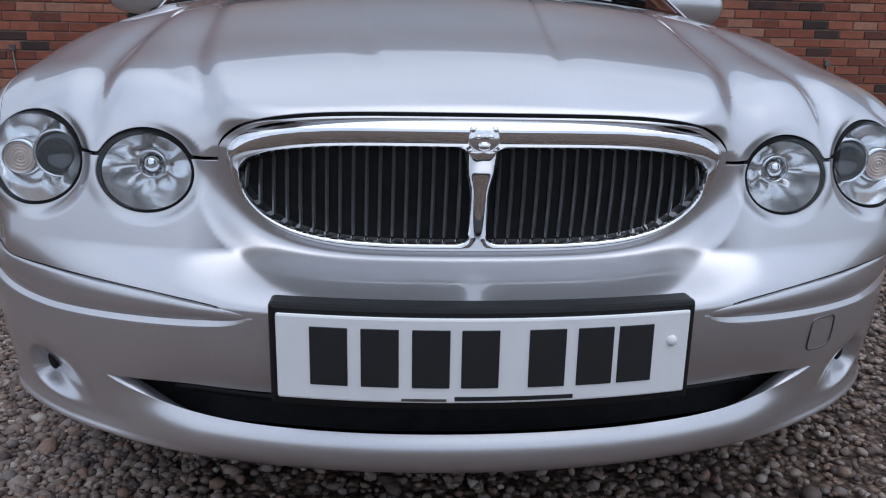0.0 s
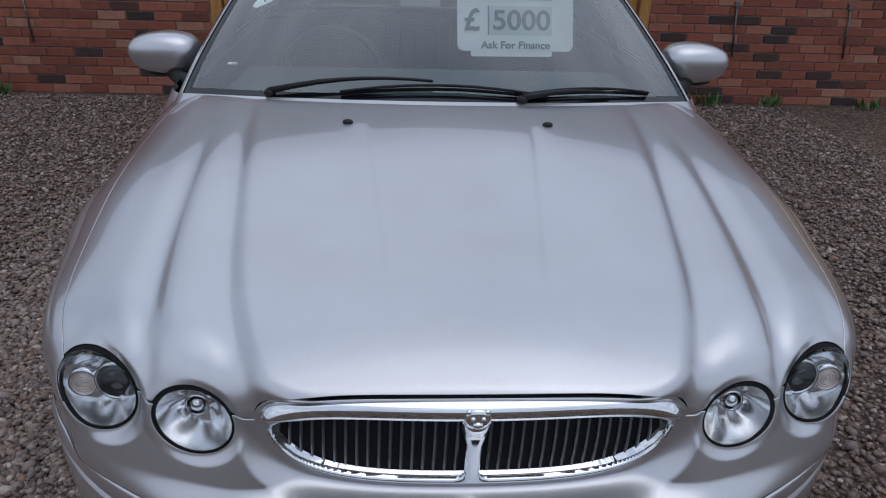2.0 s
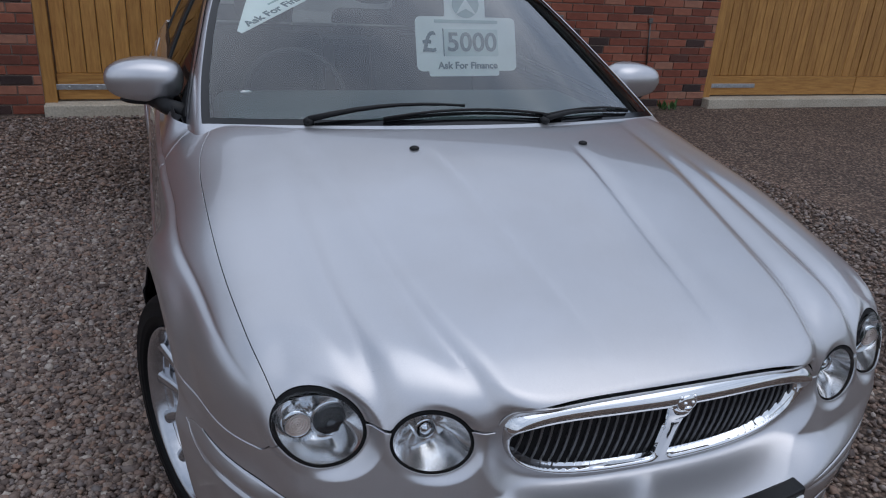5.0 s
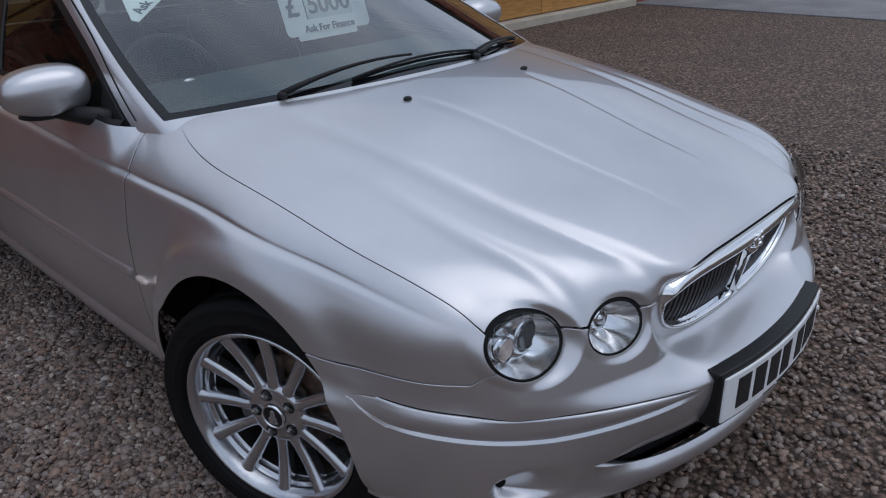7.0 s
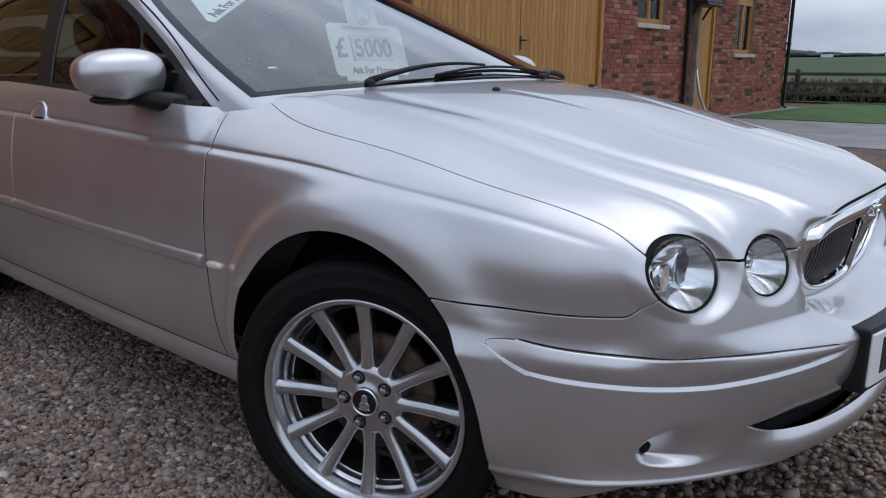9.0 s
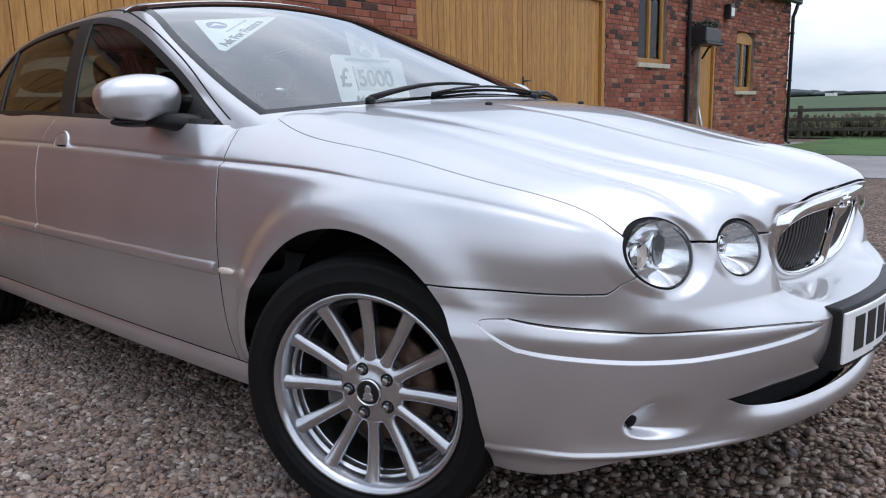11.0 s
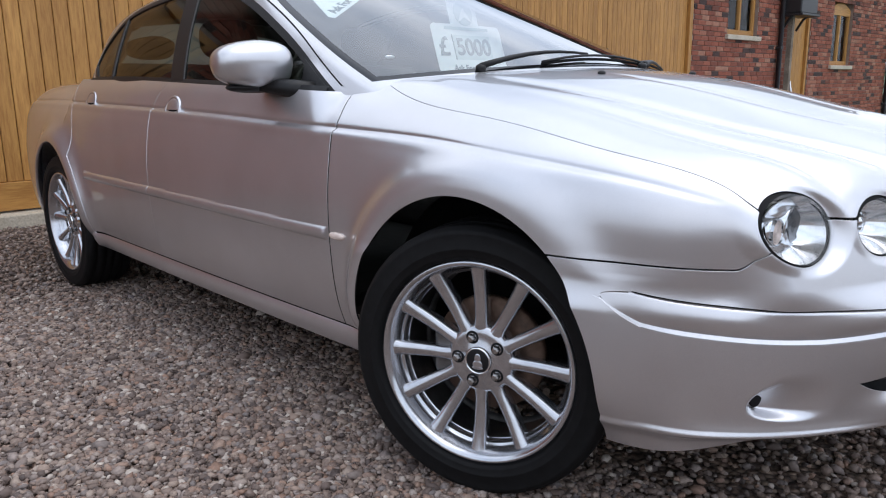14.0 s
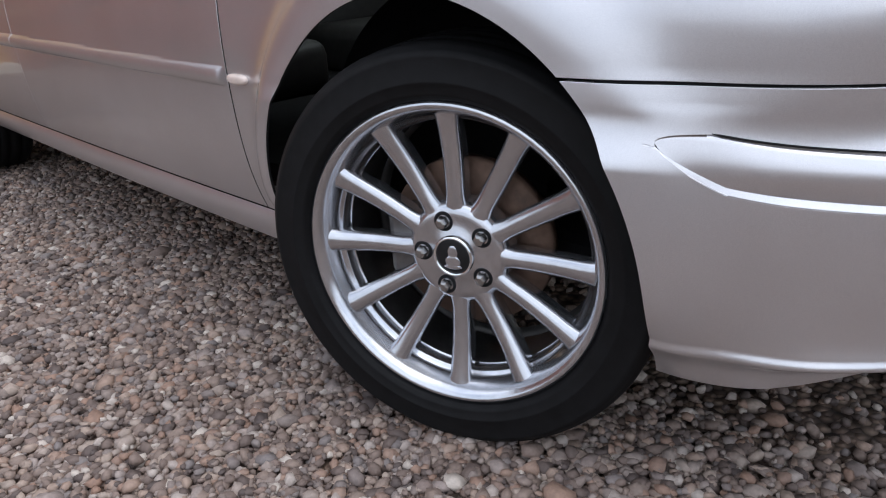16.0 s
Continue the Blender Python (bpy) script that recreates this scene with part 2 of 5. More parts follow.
CONCRETE = make_two_tone("grey_paving", (0.20, 0.195, 0.20), (0.29, 0.285, 0.29), 1.4, 0.8, 0.004, 45)
GRASS = make_two_tone("lawn_grass", (0.04, 0.10, 0.022), (0.075, 0.145, 0.035), 1.2, 0.95, 0.03, 25)
FENCE_WOOD = make_two_tone("grey_fence_wood", (0.055, 0.05, 0.04), (0.10, 0.09, 0.07), 4, 0.9, 0.004, 50)
BRUSH = make_two_tone("brown_brushwood", (0.06, 0.055, 0.030), (0.15, 0.14, 0.085), 3, 0.95, 0.02, 20)
FIELD = make_two_tone("field_grass", (0.030, 0.062, 0.020), (0.055, 0.090, 0.030), 0.06, 0.95, 0.05, 3)
HEDGE = make_two_tone("far_trees", (0.03, 0.045, 0.035), (0.07, 0.085, 0.06), 0.4, 0.95, 0.05, 4)
# blue-grey: the haze of distance is put into the colour
FAR_TREES = make_two_tone("haze_tinted_trees", (0.055, 0.068, 0.072), (0.085, 0.10, 0.10), 0.1, 0.95, 0.05, 1)
FAR_WHITE = simple("far_white_render", (0.75, 0.76, 0.76), 0.8, 0.0, 0.05, 2)
ROOF_DARK = simple("slate_roof", (0.06, 0.062, 0.068), 0.7, 0.0, 0.3, 8, 0.003)
PIPE_BLACK = simple("black_downpipe", (0.016, 0.016, 0.018), 0.4, 0.0, 0.2, 20)
GALV = simple("galvanised_steel", (0.50, 0.52, 0.54), 0.42, 0.8, 0.15, 35)
LEAF = simple("weed_leaf", (0.06, 0.13, 0.035), 0.6, 0.0, 0.3, 30)
PEBBLE = make_gravel_stone()
GRAVEL = make_gravel_ground()


# ---- mesh helpers ----
def part(name, bm, mat, parent=None, label="", smooth=False):
    me = bpy.data.meshes.new(name)
    bm.normal_update()
    bm.to_mesh(me)
    bm.free()
    if smooth:
        me.polygons.foreach_set("use_smooth", [True] * len(me.polygons))
    me.materials.append(mat)
    ob = new(name, me)
    if parent:
        ob.parent = parent
    if label:
        ob["label"] = label
    return ob


def box_bm(x0, y0, z0, x1, y1, z1, bevel=0.0, bm=None, seg=2):
    own = bmesh.new()
    bmesh.ops.create_cube(own, size=1)
    for v in own.verts:
        v.co = Vector(((x0 + x1) / 2 + v.co.x * (x1 - x0), (y0 + y1) / 2 + v.co.y * (y1 - y0), (z0 + z1) / 2 + v.co.z * (z1 - z0)))
    if bevel:
        bmesh.ops.bevel(own, geom=own.edges[:], offset=bevel, segments=seg, affect="EDGES", profile=0.5)
    if bm is None:
        return own
    merge(bm, own)
    return bm


def merge(bm, other, m=None):
    vs = [bm.verts.new(m @ v.co if m else v.co) for v in other.verts]
    other.verts.index_update()
    for f in other.faces:
        try:
            nf = bm.faces.new([vs[v.index] for v in f.verts])
            nf.smooth = f.smooth
        except ValueError:
            pass
    other.free()
    return bm


def lathe(profile, steps, axis="x", bm=None, closed=False):
    """A surface turned round an axis: profile rows are (along, radius)."""
    bm = bm or bmesh.new()
    rings = []
    for i in range(steps):
        a = 2 * math.pi * i / steps
        c, s = math.cos(a), math.sin(a)
        ring = []
        for u, r in profile:
            p = {"x": (u, r * c, r * s), "y": (r * c, u, r * s), "z": (r * c, r * s, u)}[axis]
            ring.append(bm.verts.new(p))
        rings.append(ring)
    n = len(profile)
    for i in range(steps):
        a, b = rings[i], rings[(i + 1) % steps]
        for j in range(n if closed else n - 1):
            k = (j + 1) % n
            f = bm.faces.new((a[j], b[j], b[k], a[k]))
            f.smooth = True
    return bm


def tube(points, radius, sides=8, bm=None, cap=True):
    bm = bm or bmesh.new()
    pts = [Vector(p) for p in points]
    rings = []
    for i, p in enumerate(pts):
        d = (pts[min(i + 1, len(pts) - 1)] - pts[max(i - 1, 0)]).normalized()
        up = Vector((0, 0, 1)) if abs(d.z) < 0.9 else Vector((1, 0, 0))
        a = d.cross(up).normalized()
        b = d.cross(a).normalized()
        r = radius[i] if isinstance(radius, (list, tuple)) else radius
        rings.append([bm.verts.new(p + a * (r * math.cos(2 * math.pi * k / sides)) + b * (r * math.sin(2 * math.pi * k / sides))) for k in range(sides)])
    for r0, r1 in zip(rings, rings[1:]):
        for k in range(sides):
            f = bm.faces.new((r0[k], r0[(k + 1) % sides], r1[(k + 1) % sides], r1[k]))
            f.smooth = True
    if cap:
        bm.faces.new(rings[0][::-1])
        bm.faces.new(rings[-1])
    return bm


def ellipsoid(c, r, bm=None, u=20, v=12, power=1.0):
    own = bmesh.new()
    bmesh.ops.create_uvsphere(own, u_segments=u, v_segments=v, radius=1)
    for w in own.verts:
        q = [math.copysign(abs(a) ** power, a) for a in w.co]
        w.co = Vector((c[0] + q[0] * r[0], c[1] + q[1] * r[1], c[2] + q[2] * r[2]))
    for f in own.faces:
        f.smooth = True
    return merge(bm, own) if bm else own


def text_mesh(body, size, name, mat, parent, m, align="CENTER", bold=0.0, depth=0.0006):
    cu = bpy.data.curves.new(name, "FONT")
    cu.body, cu.size, cu.align_x, cu.align_y = body, size, align, "CENTER"
    cu.extrude, cu.offset = depth, bold
    tmp = bpy.data.objects.new(name, cu)
    scene.collection.objects.link(tmp)
    bpy.context.view_layer.update()
    me = bpy.data.meshes.new_from_object(tmp.evaluated_get(bpy.context.evaluated_depsgraph_get()))
    bpy.data.objects.remove(tmp)
    me.name = name
    me.materials.clear()
    me.materials.append(mat)
    ob = new(name, me)
    ob.parent = parent
    ob.matrix_basis = m
    return ob


# ---- smooth curves and the body's form ----
def spline(*pairs):
    xs = np.array([p[0] for p in pairs], float)
    ys = np.array([p[1] for p in pairs], float)
    n = len(xs)
    h = np.diff(xs)
    A = np.zeros((n, n))
    r = np.zeros(n)
    A[0, 0] = A[-1, -1] = 1
    for i in range(1, n - 1):
        A[i, i - 1], A[i, i], A[i, i + 1] = h[i - 1], 2 * (h[i - 1] + h[i]), h[i]
        r[i] = 6 * ((ys[i + 1] - ys[i]) / h[i] - (ys[i] - ys[i - 1]) / h[i - 1])
    M = np.linalg.solve(A, r)

    def at(x):
        x = np.clip(np.asarray(x, float), xs[0], xs[-1])
        i = np.clip(np.searchsorted(xs, x) - 1, 0, n - 2)
        a, b, hh = xs[i + 1] - x, x - xs[i], h[i]
        return (M[i] * a ** 3 + M[i + 1] * b ** 3) / (6 * hh) + (ys[i] / hh - M[i] * hh / 6) * a + (ys[i + 1] / hh - M[i + 1] * hh / 6) * b
    return at


def smax(a, b, k):
    h = np.maximum(k - np.abs(a - b), 0)
    return np.maximum(a, b) + h * h / (4 * k)


def step(x):
    x = np.clip(x, 0, 1)
    return x * x * (3 - 2 * x)


def bell(x):
    return np.exp(-x * x)


side_by_z = spline((.12, .735), (.20, .775), (.27, .813), (.36, .846), (.47, .863), (.58, .868), (.68, .865), (.76, .855), (.83, .840), (.88, .820), (.95, .785), (1.05, .70))
side_by_y = spline((-1, -.14), (-.6, -.083), (-.45, -.060), (-.32, -.050), (-.2, -.038), (-.1, -.026), (0, -.018), (.2, -.010), (.45, -.003), (1.2, .005), (2.2, .001), (2.7, -.006), (3.2, -.035), (3.9, -.12))
belt_z = spline((-.7, .672), (-.55, .706), (-.45, .731), (-.23, .766), (.06, .800), (.515, .823), (1.12, .846), (2.07, .868), (3.2, .88), (3.9, .87))
top_by_y = spline((-.95, .60), (-.815, .700), (-.742, .750), (-.605, .808), (-.37, .865), (-.19, .910), (-.05, .941), (.08, .960), (.25, .978), (.45, .988), (.7, .965), (1.5, .96), (2.6, .975), (3.0, 1.0), (3.5, .99), (3.75, .965), (3.95, .90))
drop_by_y = spline((-.9, .066), (-.6, .060), (-.4, .066), (-.13, .073), (.2, .064), (.43, .046), (1.0, .04), (3.9, .05))
face_back = spline((.13, .24), (.185, .17), (.22, .115), (.255, .068), (.280, .034), (.303, .022), (.325, .026), (.353, .045), (.388, .030), (.45, .005), (.51, .0), (.60, .0), (.9, 0))
valley_1 = spline((-.8, .335), (-.69, .358), (-.59, .390), (-.40, .430), (-.2, .455), (.015, .480), (.3, .50), (.5, .505))
valley_2 = spline((-.8, .51), (-.62, .525), (-.52, .540), (-.35, .559), (-.15, .568), (.1, .576), (.5, .58))
depth_1 = spline((-.9, .020), (-.75, .019), (-.5, .011), (-.1, .007), (.2, .003), (.5, .0), (.8, 0))
depth_2 = spline((-.9, .022), (-.68, .020), (-.45, .011), (-.1, .005), (.15, .0), (.5, .0), (.8, 0))
side_back = spline((.12, .24), (.18, .17), (.222, .132), (.240, .120), (.255, .103), (.266, .074), (.276, .042), (.285, .033), (.297, .034), (.315, .033), (.35, .024), (.40, .012), (.45, .004), (.53, 0), (.6, 0), (.9, 0))
mould_z = spline((.28, .498), (.455, .4995), (.62, .501), (.694, .5045), (.75, .511), (.80, .5235), (.83, .540), (.9, .570))

LAMP_IN = (.446, .663, .0655, .0505)
LAMP_OUT = (.622, .670, .0725, .0595)
LAMP_IN_Y, LAMP_OUT_Y = -.676, -.604
ARCH_R = .369
ARCH_Z = .330
ARCH_DY = .018
ARCH_K = .369 / .337


def arch(P, y0):
    return np.hypot((P[:, 1] - y0 - ARCH_DY) * ARCH_K, P[:, 2] - ARCH_Z)


def lamp_r(P, lamp):
    return np.hypot((np.abs(P[:, 0]) - lamp[0]) / lamp[2], (P[:, 2] - lamp[1]) / lamp[3])


def grille_y(X, z):
    """The face of the radiator grille; its top bar leans back."""
    return -.742 + .27 * X ** 2 + .20 * (.743 - z) + .30 * np.maximum(z - .700, 0)


def body(P):
    """Negative inside the car's lower body."""
    X, y, z = np.abs(P[:, 0]), P[:, 1], P[:, 2]
    # sides
    W = side_by_z(z) + side_by_y(y)
    W = W + .005 * step((y - .5) / .3) * step((z - .84) / .10)
    zc = belt_z(y)
    amp = step((y + .60) / .14)
    W = W - .003 * amp * step((z - zc) / .012) + .0025 * amp * bell((z - zc + .012) / .014) - .0085 * amp * bell((z - zc - .003) / .0055)
    for y0, high in ((.0, .050), (2.71, .036)):
        r = np.hypot((y - y0 - ARCH_DY) * ARCH_K, z - ARCH_Z)
        W = W + high * np.where(r < ARCH_R + .016, 1.0, bell((r - ARCH_R - .016) / .060)) * step((z - .18) / .2)
    strip = step((y - .50) / .01) * step((2.34 - y) / .02)
    W = W + .0105 * strip * np.sqrt(np.clip(1 - (np.abs(z - (.553 + .0095 * (y - .49))) / .0165) ** 2, 0, 1))
    side = X - W
    # front
    p = np.minimum(X / .86, 1.3)
    Xc = np.minimum(X, 1.0)
    low = -.836 + .55 * Xc ** 2.2 + .9 * Xc ** 10
    up = -.752 + .36 * Xc ** 2 + .025 * np.clip(1 - (X / .352) ** 2, 0, 1) ** 2 + 3.0 * Xc ** 14 + .26 * (z - .664) * step((X - .28) / .12) * (1 - step((X - .655) / .07)) + .7 * np.maximum(.730 - z, 0) ** 2 * step((X - .655) / .07) * (1 - step((X - .775) / .07))
    up = up - .016 * step((z - .670) / .07) * (1 - step((X - .24) / .12))
    s_up = step((z - .505) / .064)
    # lamps sit in shallow round swellings
    sx = step((X - .37) / .17)
    back = face_back(z) * (1 - sx) + side_back(z) * sx
    Yf = (low + back) * (1 - s_up) + up * s_up
    for (lx, lz, lw, lh), ly in ((LAMP_IN, LAMP_IN_Y), (LAMP_OUT, LAMP_OUT_Y)):
        rr = np.hypot((X - lx) / lw, (z - lz) / lh)
        face = ly + .24 * (X - lx) + .24 * (z - lz) + (3.5 * np.maximum(X - lx, 0) ** 2 if lx > .5 else 0)
        w = step((1.40 - rr) / .32)
        Yf = Yf * (1 - w) + np.minimum(face, Yf + .03) * w
    # dished shelf under the grille
    ring = 1 - (X / .332) ** 4.4 - (np.maximum(.693 - z, 0) / .134) ** 2.1
    w = step((ring + .85) / .80) * step((.74 - z) / .03)
    Yf = Yf * (1 - w) + np.maximum(Yf, grille_y(X, z) - .002) * w
    # scoop that leads to the fog lamp, sharp at its roof and its outer end
    end = .684 - .020 * np.clip(np.abs(z - .346) / .042, 0, 1) ** 2
    foot = .306 + .010 * np.clip((X - .60) / .07, -1, 1) ** 2
    scoop = step((X - .535) / .12) * step((end - X) / .034) * step((z - foot) / .022) * step((.412 - z) / .080)
    Yn = .030 * scoop
    # rounded lip along the foot of the bumper
    lip = .009 * step((X - .28) / .22) * step((.290 - z) / .018) * (1 + .5 * step((.25 - z) / .05))
    Yn = Yn - lip
    front_only = step((-.08 - y) / .1)
    side = side - .008 * front_only * step((.584 - z) / .03) * step((z - .35) / .15)
    slope = 1.0 / np.sqrt(1 + (1.28 * Xc ** 1.2 + 9 * Xc ** 9) ** 2)
    front = (Yf - y) * slope
    # top
    drop = drop_by_y(y) * (X / .7) ** 2.1
    H = top_by_y(y) - drop
    v1, v2 = X - valley_1(y), X - valley_2(y)
    H = H - depth_1(y) * bell(v1 / np.where(v1 < 0, .020, .040)) - depth_2(y) * bell(v2 / np.where(v2 < 0, .020, .034))
    v3 = X - (.150 + .10 * (y + .45))
    H = H - .0028 * bell(v3 / np.where(v3 < 0, .009, .030)) * step((y + .70) / .3) * step((.12 - y) / .15)
    # the doors stand upright to the windows' foot
    top = z - H - .25 * step((y - .53) / .22) * step((2.61 - y) / .12) * step((X - .55) / .1)
    # rear
    rear = (y - (3.80 - .34 * p ** 2.8 - .10 * step((z - .55) / .4) - .06 * step((.35 - z) / .2))) * slope
    f = smax(side, front, .035 + .022 * step((z - .56) / .06)) + Yn * front_only
    f = smax(f, rear, .08)
    k = .022 + .023 * step((y + .7) / .3) + .044 * step((X - .32) / .12) + .035 * step((X - .45) / .25) + .02 * step((y - .0) / .3)
    return smax(f, top, k)


def mould_half(X):
    return .028 * np.sqrt(np.clip((X - .300) / .30, 0, 1)) * np.sqrt(np.clip((.824 - X) / .024, 0, 1))


def mould_ledge(X):
    return .0085 * np.sqrt(np.clip((X - .288) / .04, 0, 1)) * np.sqrt(np.clip((.829 - X) / .014, 0, 1))


def mould_f(X, z):
    """Positive inside the long oval moulding and its ledge on the bumper."""
    zm, h = mould_z(X), mould_half(X)
    return np.minimum(np.minimum(zm + h - z, z - zm + h + mould_ledge(X)), np.minimum(X - .288, .829 - X))


def hood_edge(X):
    """Height of the bonnet's leading edge over the grille and the lamps."""
    z = np.full_like(X, .683)
    g = np.clip(1 - (X / .342) ** 5, 0, None)
    z = np.where(X < .342, np.maximum(z, .693 + .054 * np.sqrt(g)), z)
    for lx, lz, lw, lh in (LAMP_IN, LAMP_OUT):
        q = np.clip(1 - ((X - lx) / (lw * 1.07)) ** 2, 0, None)
        z = np.where(q > 0, np.maximum(z, lz + lh * 1.07 * np.sqrt(q)), z)
    return z


seam_x = spline((-.71, .640), (-.60, .671), (-.55, .686), (-.48, .707), (-.40, .721), (-.19, .742), (.10, .752), (.27, .746), (.37, .726), (.45, .698), (.7, .67))


def cowl_y(X):
    return .210 + .225 * (X / .69) ** 2


def cross(P0, D, fn, near, far, n=34):
    lo = np.full(len(P0), float(near))
    hi = np.full(len(P0), float(far))
    for _ in range(n):
        mid = (lo + hi) / 2
        inside = fn(P0 + D * mid[:, None]) < 0
        lo = np.where(inside, mid, lo)
        hi = np.where(inside, hi, mid)
    return P0 + D * ((lo + hi) / 2)[:, None]


def grow(us, vs, place):
    """A grid of points on a surface: parameters, places and faces."""
    U, V = np.meshgrid(us, vs, indexing="ij")
    uv = np.stack([U.ravel(), V.ravel()], 1)
    n, m = len(us), len(vs)
    idx = np.arange(n * m).reshape(n, m)
    quads = np.stack([idx[:-1, :-1], idx[1:, :-1], idx[1:, 1:], idx[:-1, 1:]], -1).reshape(-1, 4)
    return uv, place(uv), [tuple(q) for q in quads.tolist()], place


def cut(sheet, fn):
    """Keeps the part of a sheet where fn is positive, with a clean edge."""
    uv, P, faces, place = sheet
    s = fn(P)
    pos = (s > 0).tolist()
    edges = {}
    kept, mixed_faces = [], []
    for f in faces:
        c = sum(pos[i] for i in f)
        if c == len(f):
            kept.append(f)
        elif c:
            mixed_faces.append(f)
    for f in mixed_faces:
        for a, b in zip(f, f[1:] + f[:1]):
            if pos[a] != pos[b]:
                edges.setdefault((min(a, b), max(a, b)), 0)
    if edges:
        keys = np.array(list(edges))
        a, b = keys[:, 0], keys[:, 1]
        flip = ~(s[a] > 0)
        a, b = np.where(flip, b, a), np.where(flip, a, b)
        lo, hi = np.zeros(len(a)), np.ones(len(a))
        for _ in range(11):
            mid = (lo + hi) / 2
            q = place(uv[a] + (uv[b] - uv[a]) * mid[:, None])
            ok = fn(q) > 0
            lo, hi = np.where(ok, mid, lo), np.where(ok, hi, mid)
        nuv = uv[a] + (uv[b] - uv[a]) * lo[:, None]
        base = len(uv)
        for i, k in enumerate(edges):
            edges[k] = base + i
        uv, P = np.vstack([uv, nuv]), np.vstack([P, place(nuv)])
        for f in mixed_faces:
            out = []
            for a, b in zip(f, f[1:] + f[:1]):
                if pos[a]:
                    out.append(a)
                if pos[a] != pos[b]:
                    out.append(edges[(min(a, b), max(a, b))])
            if len(out) > 2:
                kept.append(tuple(out))
    return uv, P, kept, place


def gradient(fn, P, e=.0015):
    g = np.stack([fn(P + np.eye(3)[i] * e) - fn(P - np.eye(3)[i] * e) for i in range(3)], 1)
    return g / np.maximum(np.linalg.norm(g, axis=1, keepdims=True), 1e-9)


def panel(name, sheets, mat, parent, fn=body, thick=.012, mirror=False, label="", lift=0.0, side=1, join=None):
    """A sheet-metal panel with turned-in edges, from one or more cut sheets."""
    V, N, F, dark = [], [], [], set()
    for uv, P, faces, place in sheets:
        used = sorted({i for f in faces for i in f})
        remap = {v: i + sum(len(q) for q in V) for i, v in enumerate(used)}
        Q = P[used]
        n = gradient(fn, Q)
        faces = [tuple(remap[i] for i in f) for f in faces]
        off = sum(len(q) for q in V)
        if faces:
            a, b, c = (Q[faces[0][k] - off] for k in (0, 1, 2))
            votes = 0
            for f in faces[:: max(1, len(faces) // 50)]:
                a, b, c = (Q[f[k] - off] for k in (0, 1, 2))
                votes += np.sign(np.dot(np.cross(b - a, c - a), n[f[0] - off]))
            if votes < 0:
                faces = [f[::-1] for f in faces]
        Q = Q + n * (lift(Q)[:, None] if callable(lift) else lift)
        V.append(Q)
        N.append(n)
        count = {}
        for f in faces:
            for a, b in zip(f, f[1:] + f[:1]):
                count[(a, b)] = 1
        rim = [(a, b) for (a, b) in count if (b, a) not in count and not (abs(Q[a - off][0]) < 1e-6 and abs(Q[b - off][0]) < 1e-6)]
        if join is not None:
            on = np.abs(join(P[used])) < 2e-4
            rim = [(a, b) for a, b in rim if not (on[a - off] and on[b - off])]
        F += faces
        if thick:
            order = sorted({i for e in rim for i in e})
            o2 = off + len(Q)
            top = {v: o2 + i for i, v in enumerate(order)}
            low = {v: o2 + len(order) + i for i, v in enumerate(order)}
            sel = np.array(order) - off
            rn = np.zeros((len(order), 3))
            pos = {v: i for i, v in enumerate(order)}
            for a, b in rim:
                d = Q[b - off] - Q[a - off]
                w = np.cross(d, n[a - off])
                L = np.linalg.norm(w)
                if L > 1e-9:
                    rn[pos[a]] += w / L
                    rn[pos[b]] += w / L
            rn /= np.maximum(np.linalg.norm(rn, axis=1, keepdims=True), 1e-9)
            mixn = rn + n[sel] * .8
            mixn /= np.maximum(np.linalg.norm(mixn, axis=1, keepdims=True), 1e-9)
            V += [Q[sel] + rn * .0006 - n[sel] * .0012, Q[sel] - n[sel] * thick]
            N += [mixn, rn]
            for a, b in rim:
                F.append((b, a, top[a], top[b]))
                F.append((top[b], top[a], low[a], low[b]))
                # thin painted panels get black edge faces, standing for shade in the gaps
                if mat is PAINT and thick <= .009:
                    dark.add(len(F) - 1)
    V, N = np.vstack(V), np.vstack(N)
    if side < 0:
        V, N, F = V * (-1, 1, 1), N * (-1, 1, 1), [f[::-1] for f in F]
    if mirror:
        flip = np.array([-1, 1, 1])
        k = len(V)
        V, N = np.vstack([V, V * flip]), np.vstack([N, N * flip])
        F = F + [tuple(i + k for i in f[::-1]) for f in F]
    me = bpy.data.meshes.new(name)
    me.from_pydata(V.tolist(), [], F)
    me.polygons.foreach_set("use_smooth", [True] * len(me.polygons))
    me.normals_split_custom_set_from_vertices(N.tolist())
    me.materials.append(mat)
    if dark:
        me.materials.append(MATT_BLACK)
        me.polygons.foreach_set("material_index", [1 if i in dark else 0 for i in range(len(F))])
    ob = new(name, me)
    if parent:
        ob.parent = parent
    if label:
        ob["label"] = label
    return ob


# ---- ground ----
def structure(ob, label, category):
    return tagged(ob, label, category, kind="structure")


def slab(name, x0, y0, x1, y1, z, mat, label, category, thick=.2):
    return structure(part(name, box_bm(x0, y0, z - thick, x1, y1, z), mat), label, category)


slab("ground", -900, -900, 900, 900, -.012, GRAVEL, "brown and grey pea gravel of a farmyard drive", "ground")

# ---- the car ----
car = new("car")
tagged(car, "silver metallic four-door saloon car parked on gravel", "car")


def rays(us, vs, origin=(0, .05, .50)):
    o = np.array(origin)

    def place(uv):
        a, e = uv[:, 0], uv[:, 1]
        D = np.stack([np.sin(a) * np.cos(e), -np.cos(a) * np.cos(e), np.sin(e)], 1)
        return cross(np.repeat(o[None], len(uv), 0), D, body, .05, 2.0)
    return grow(us, vs, place)


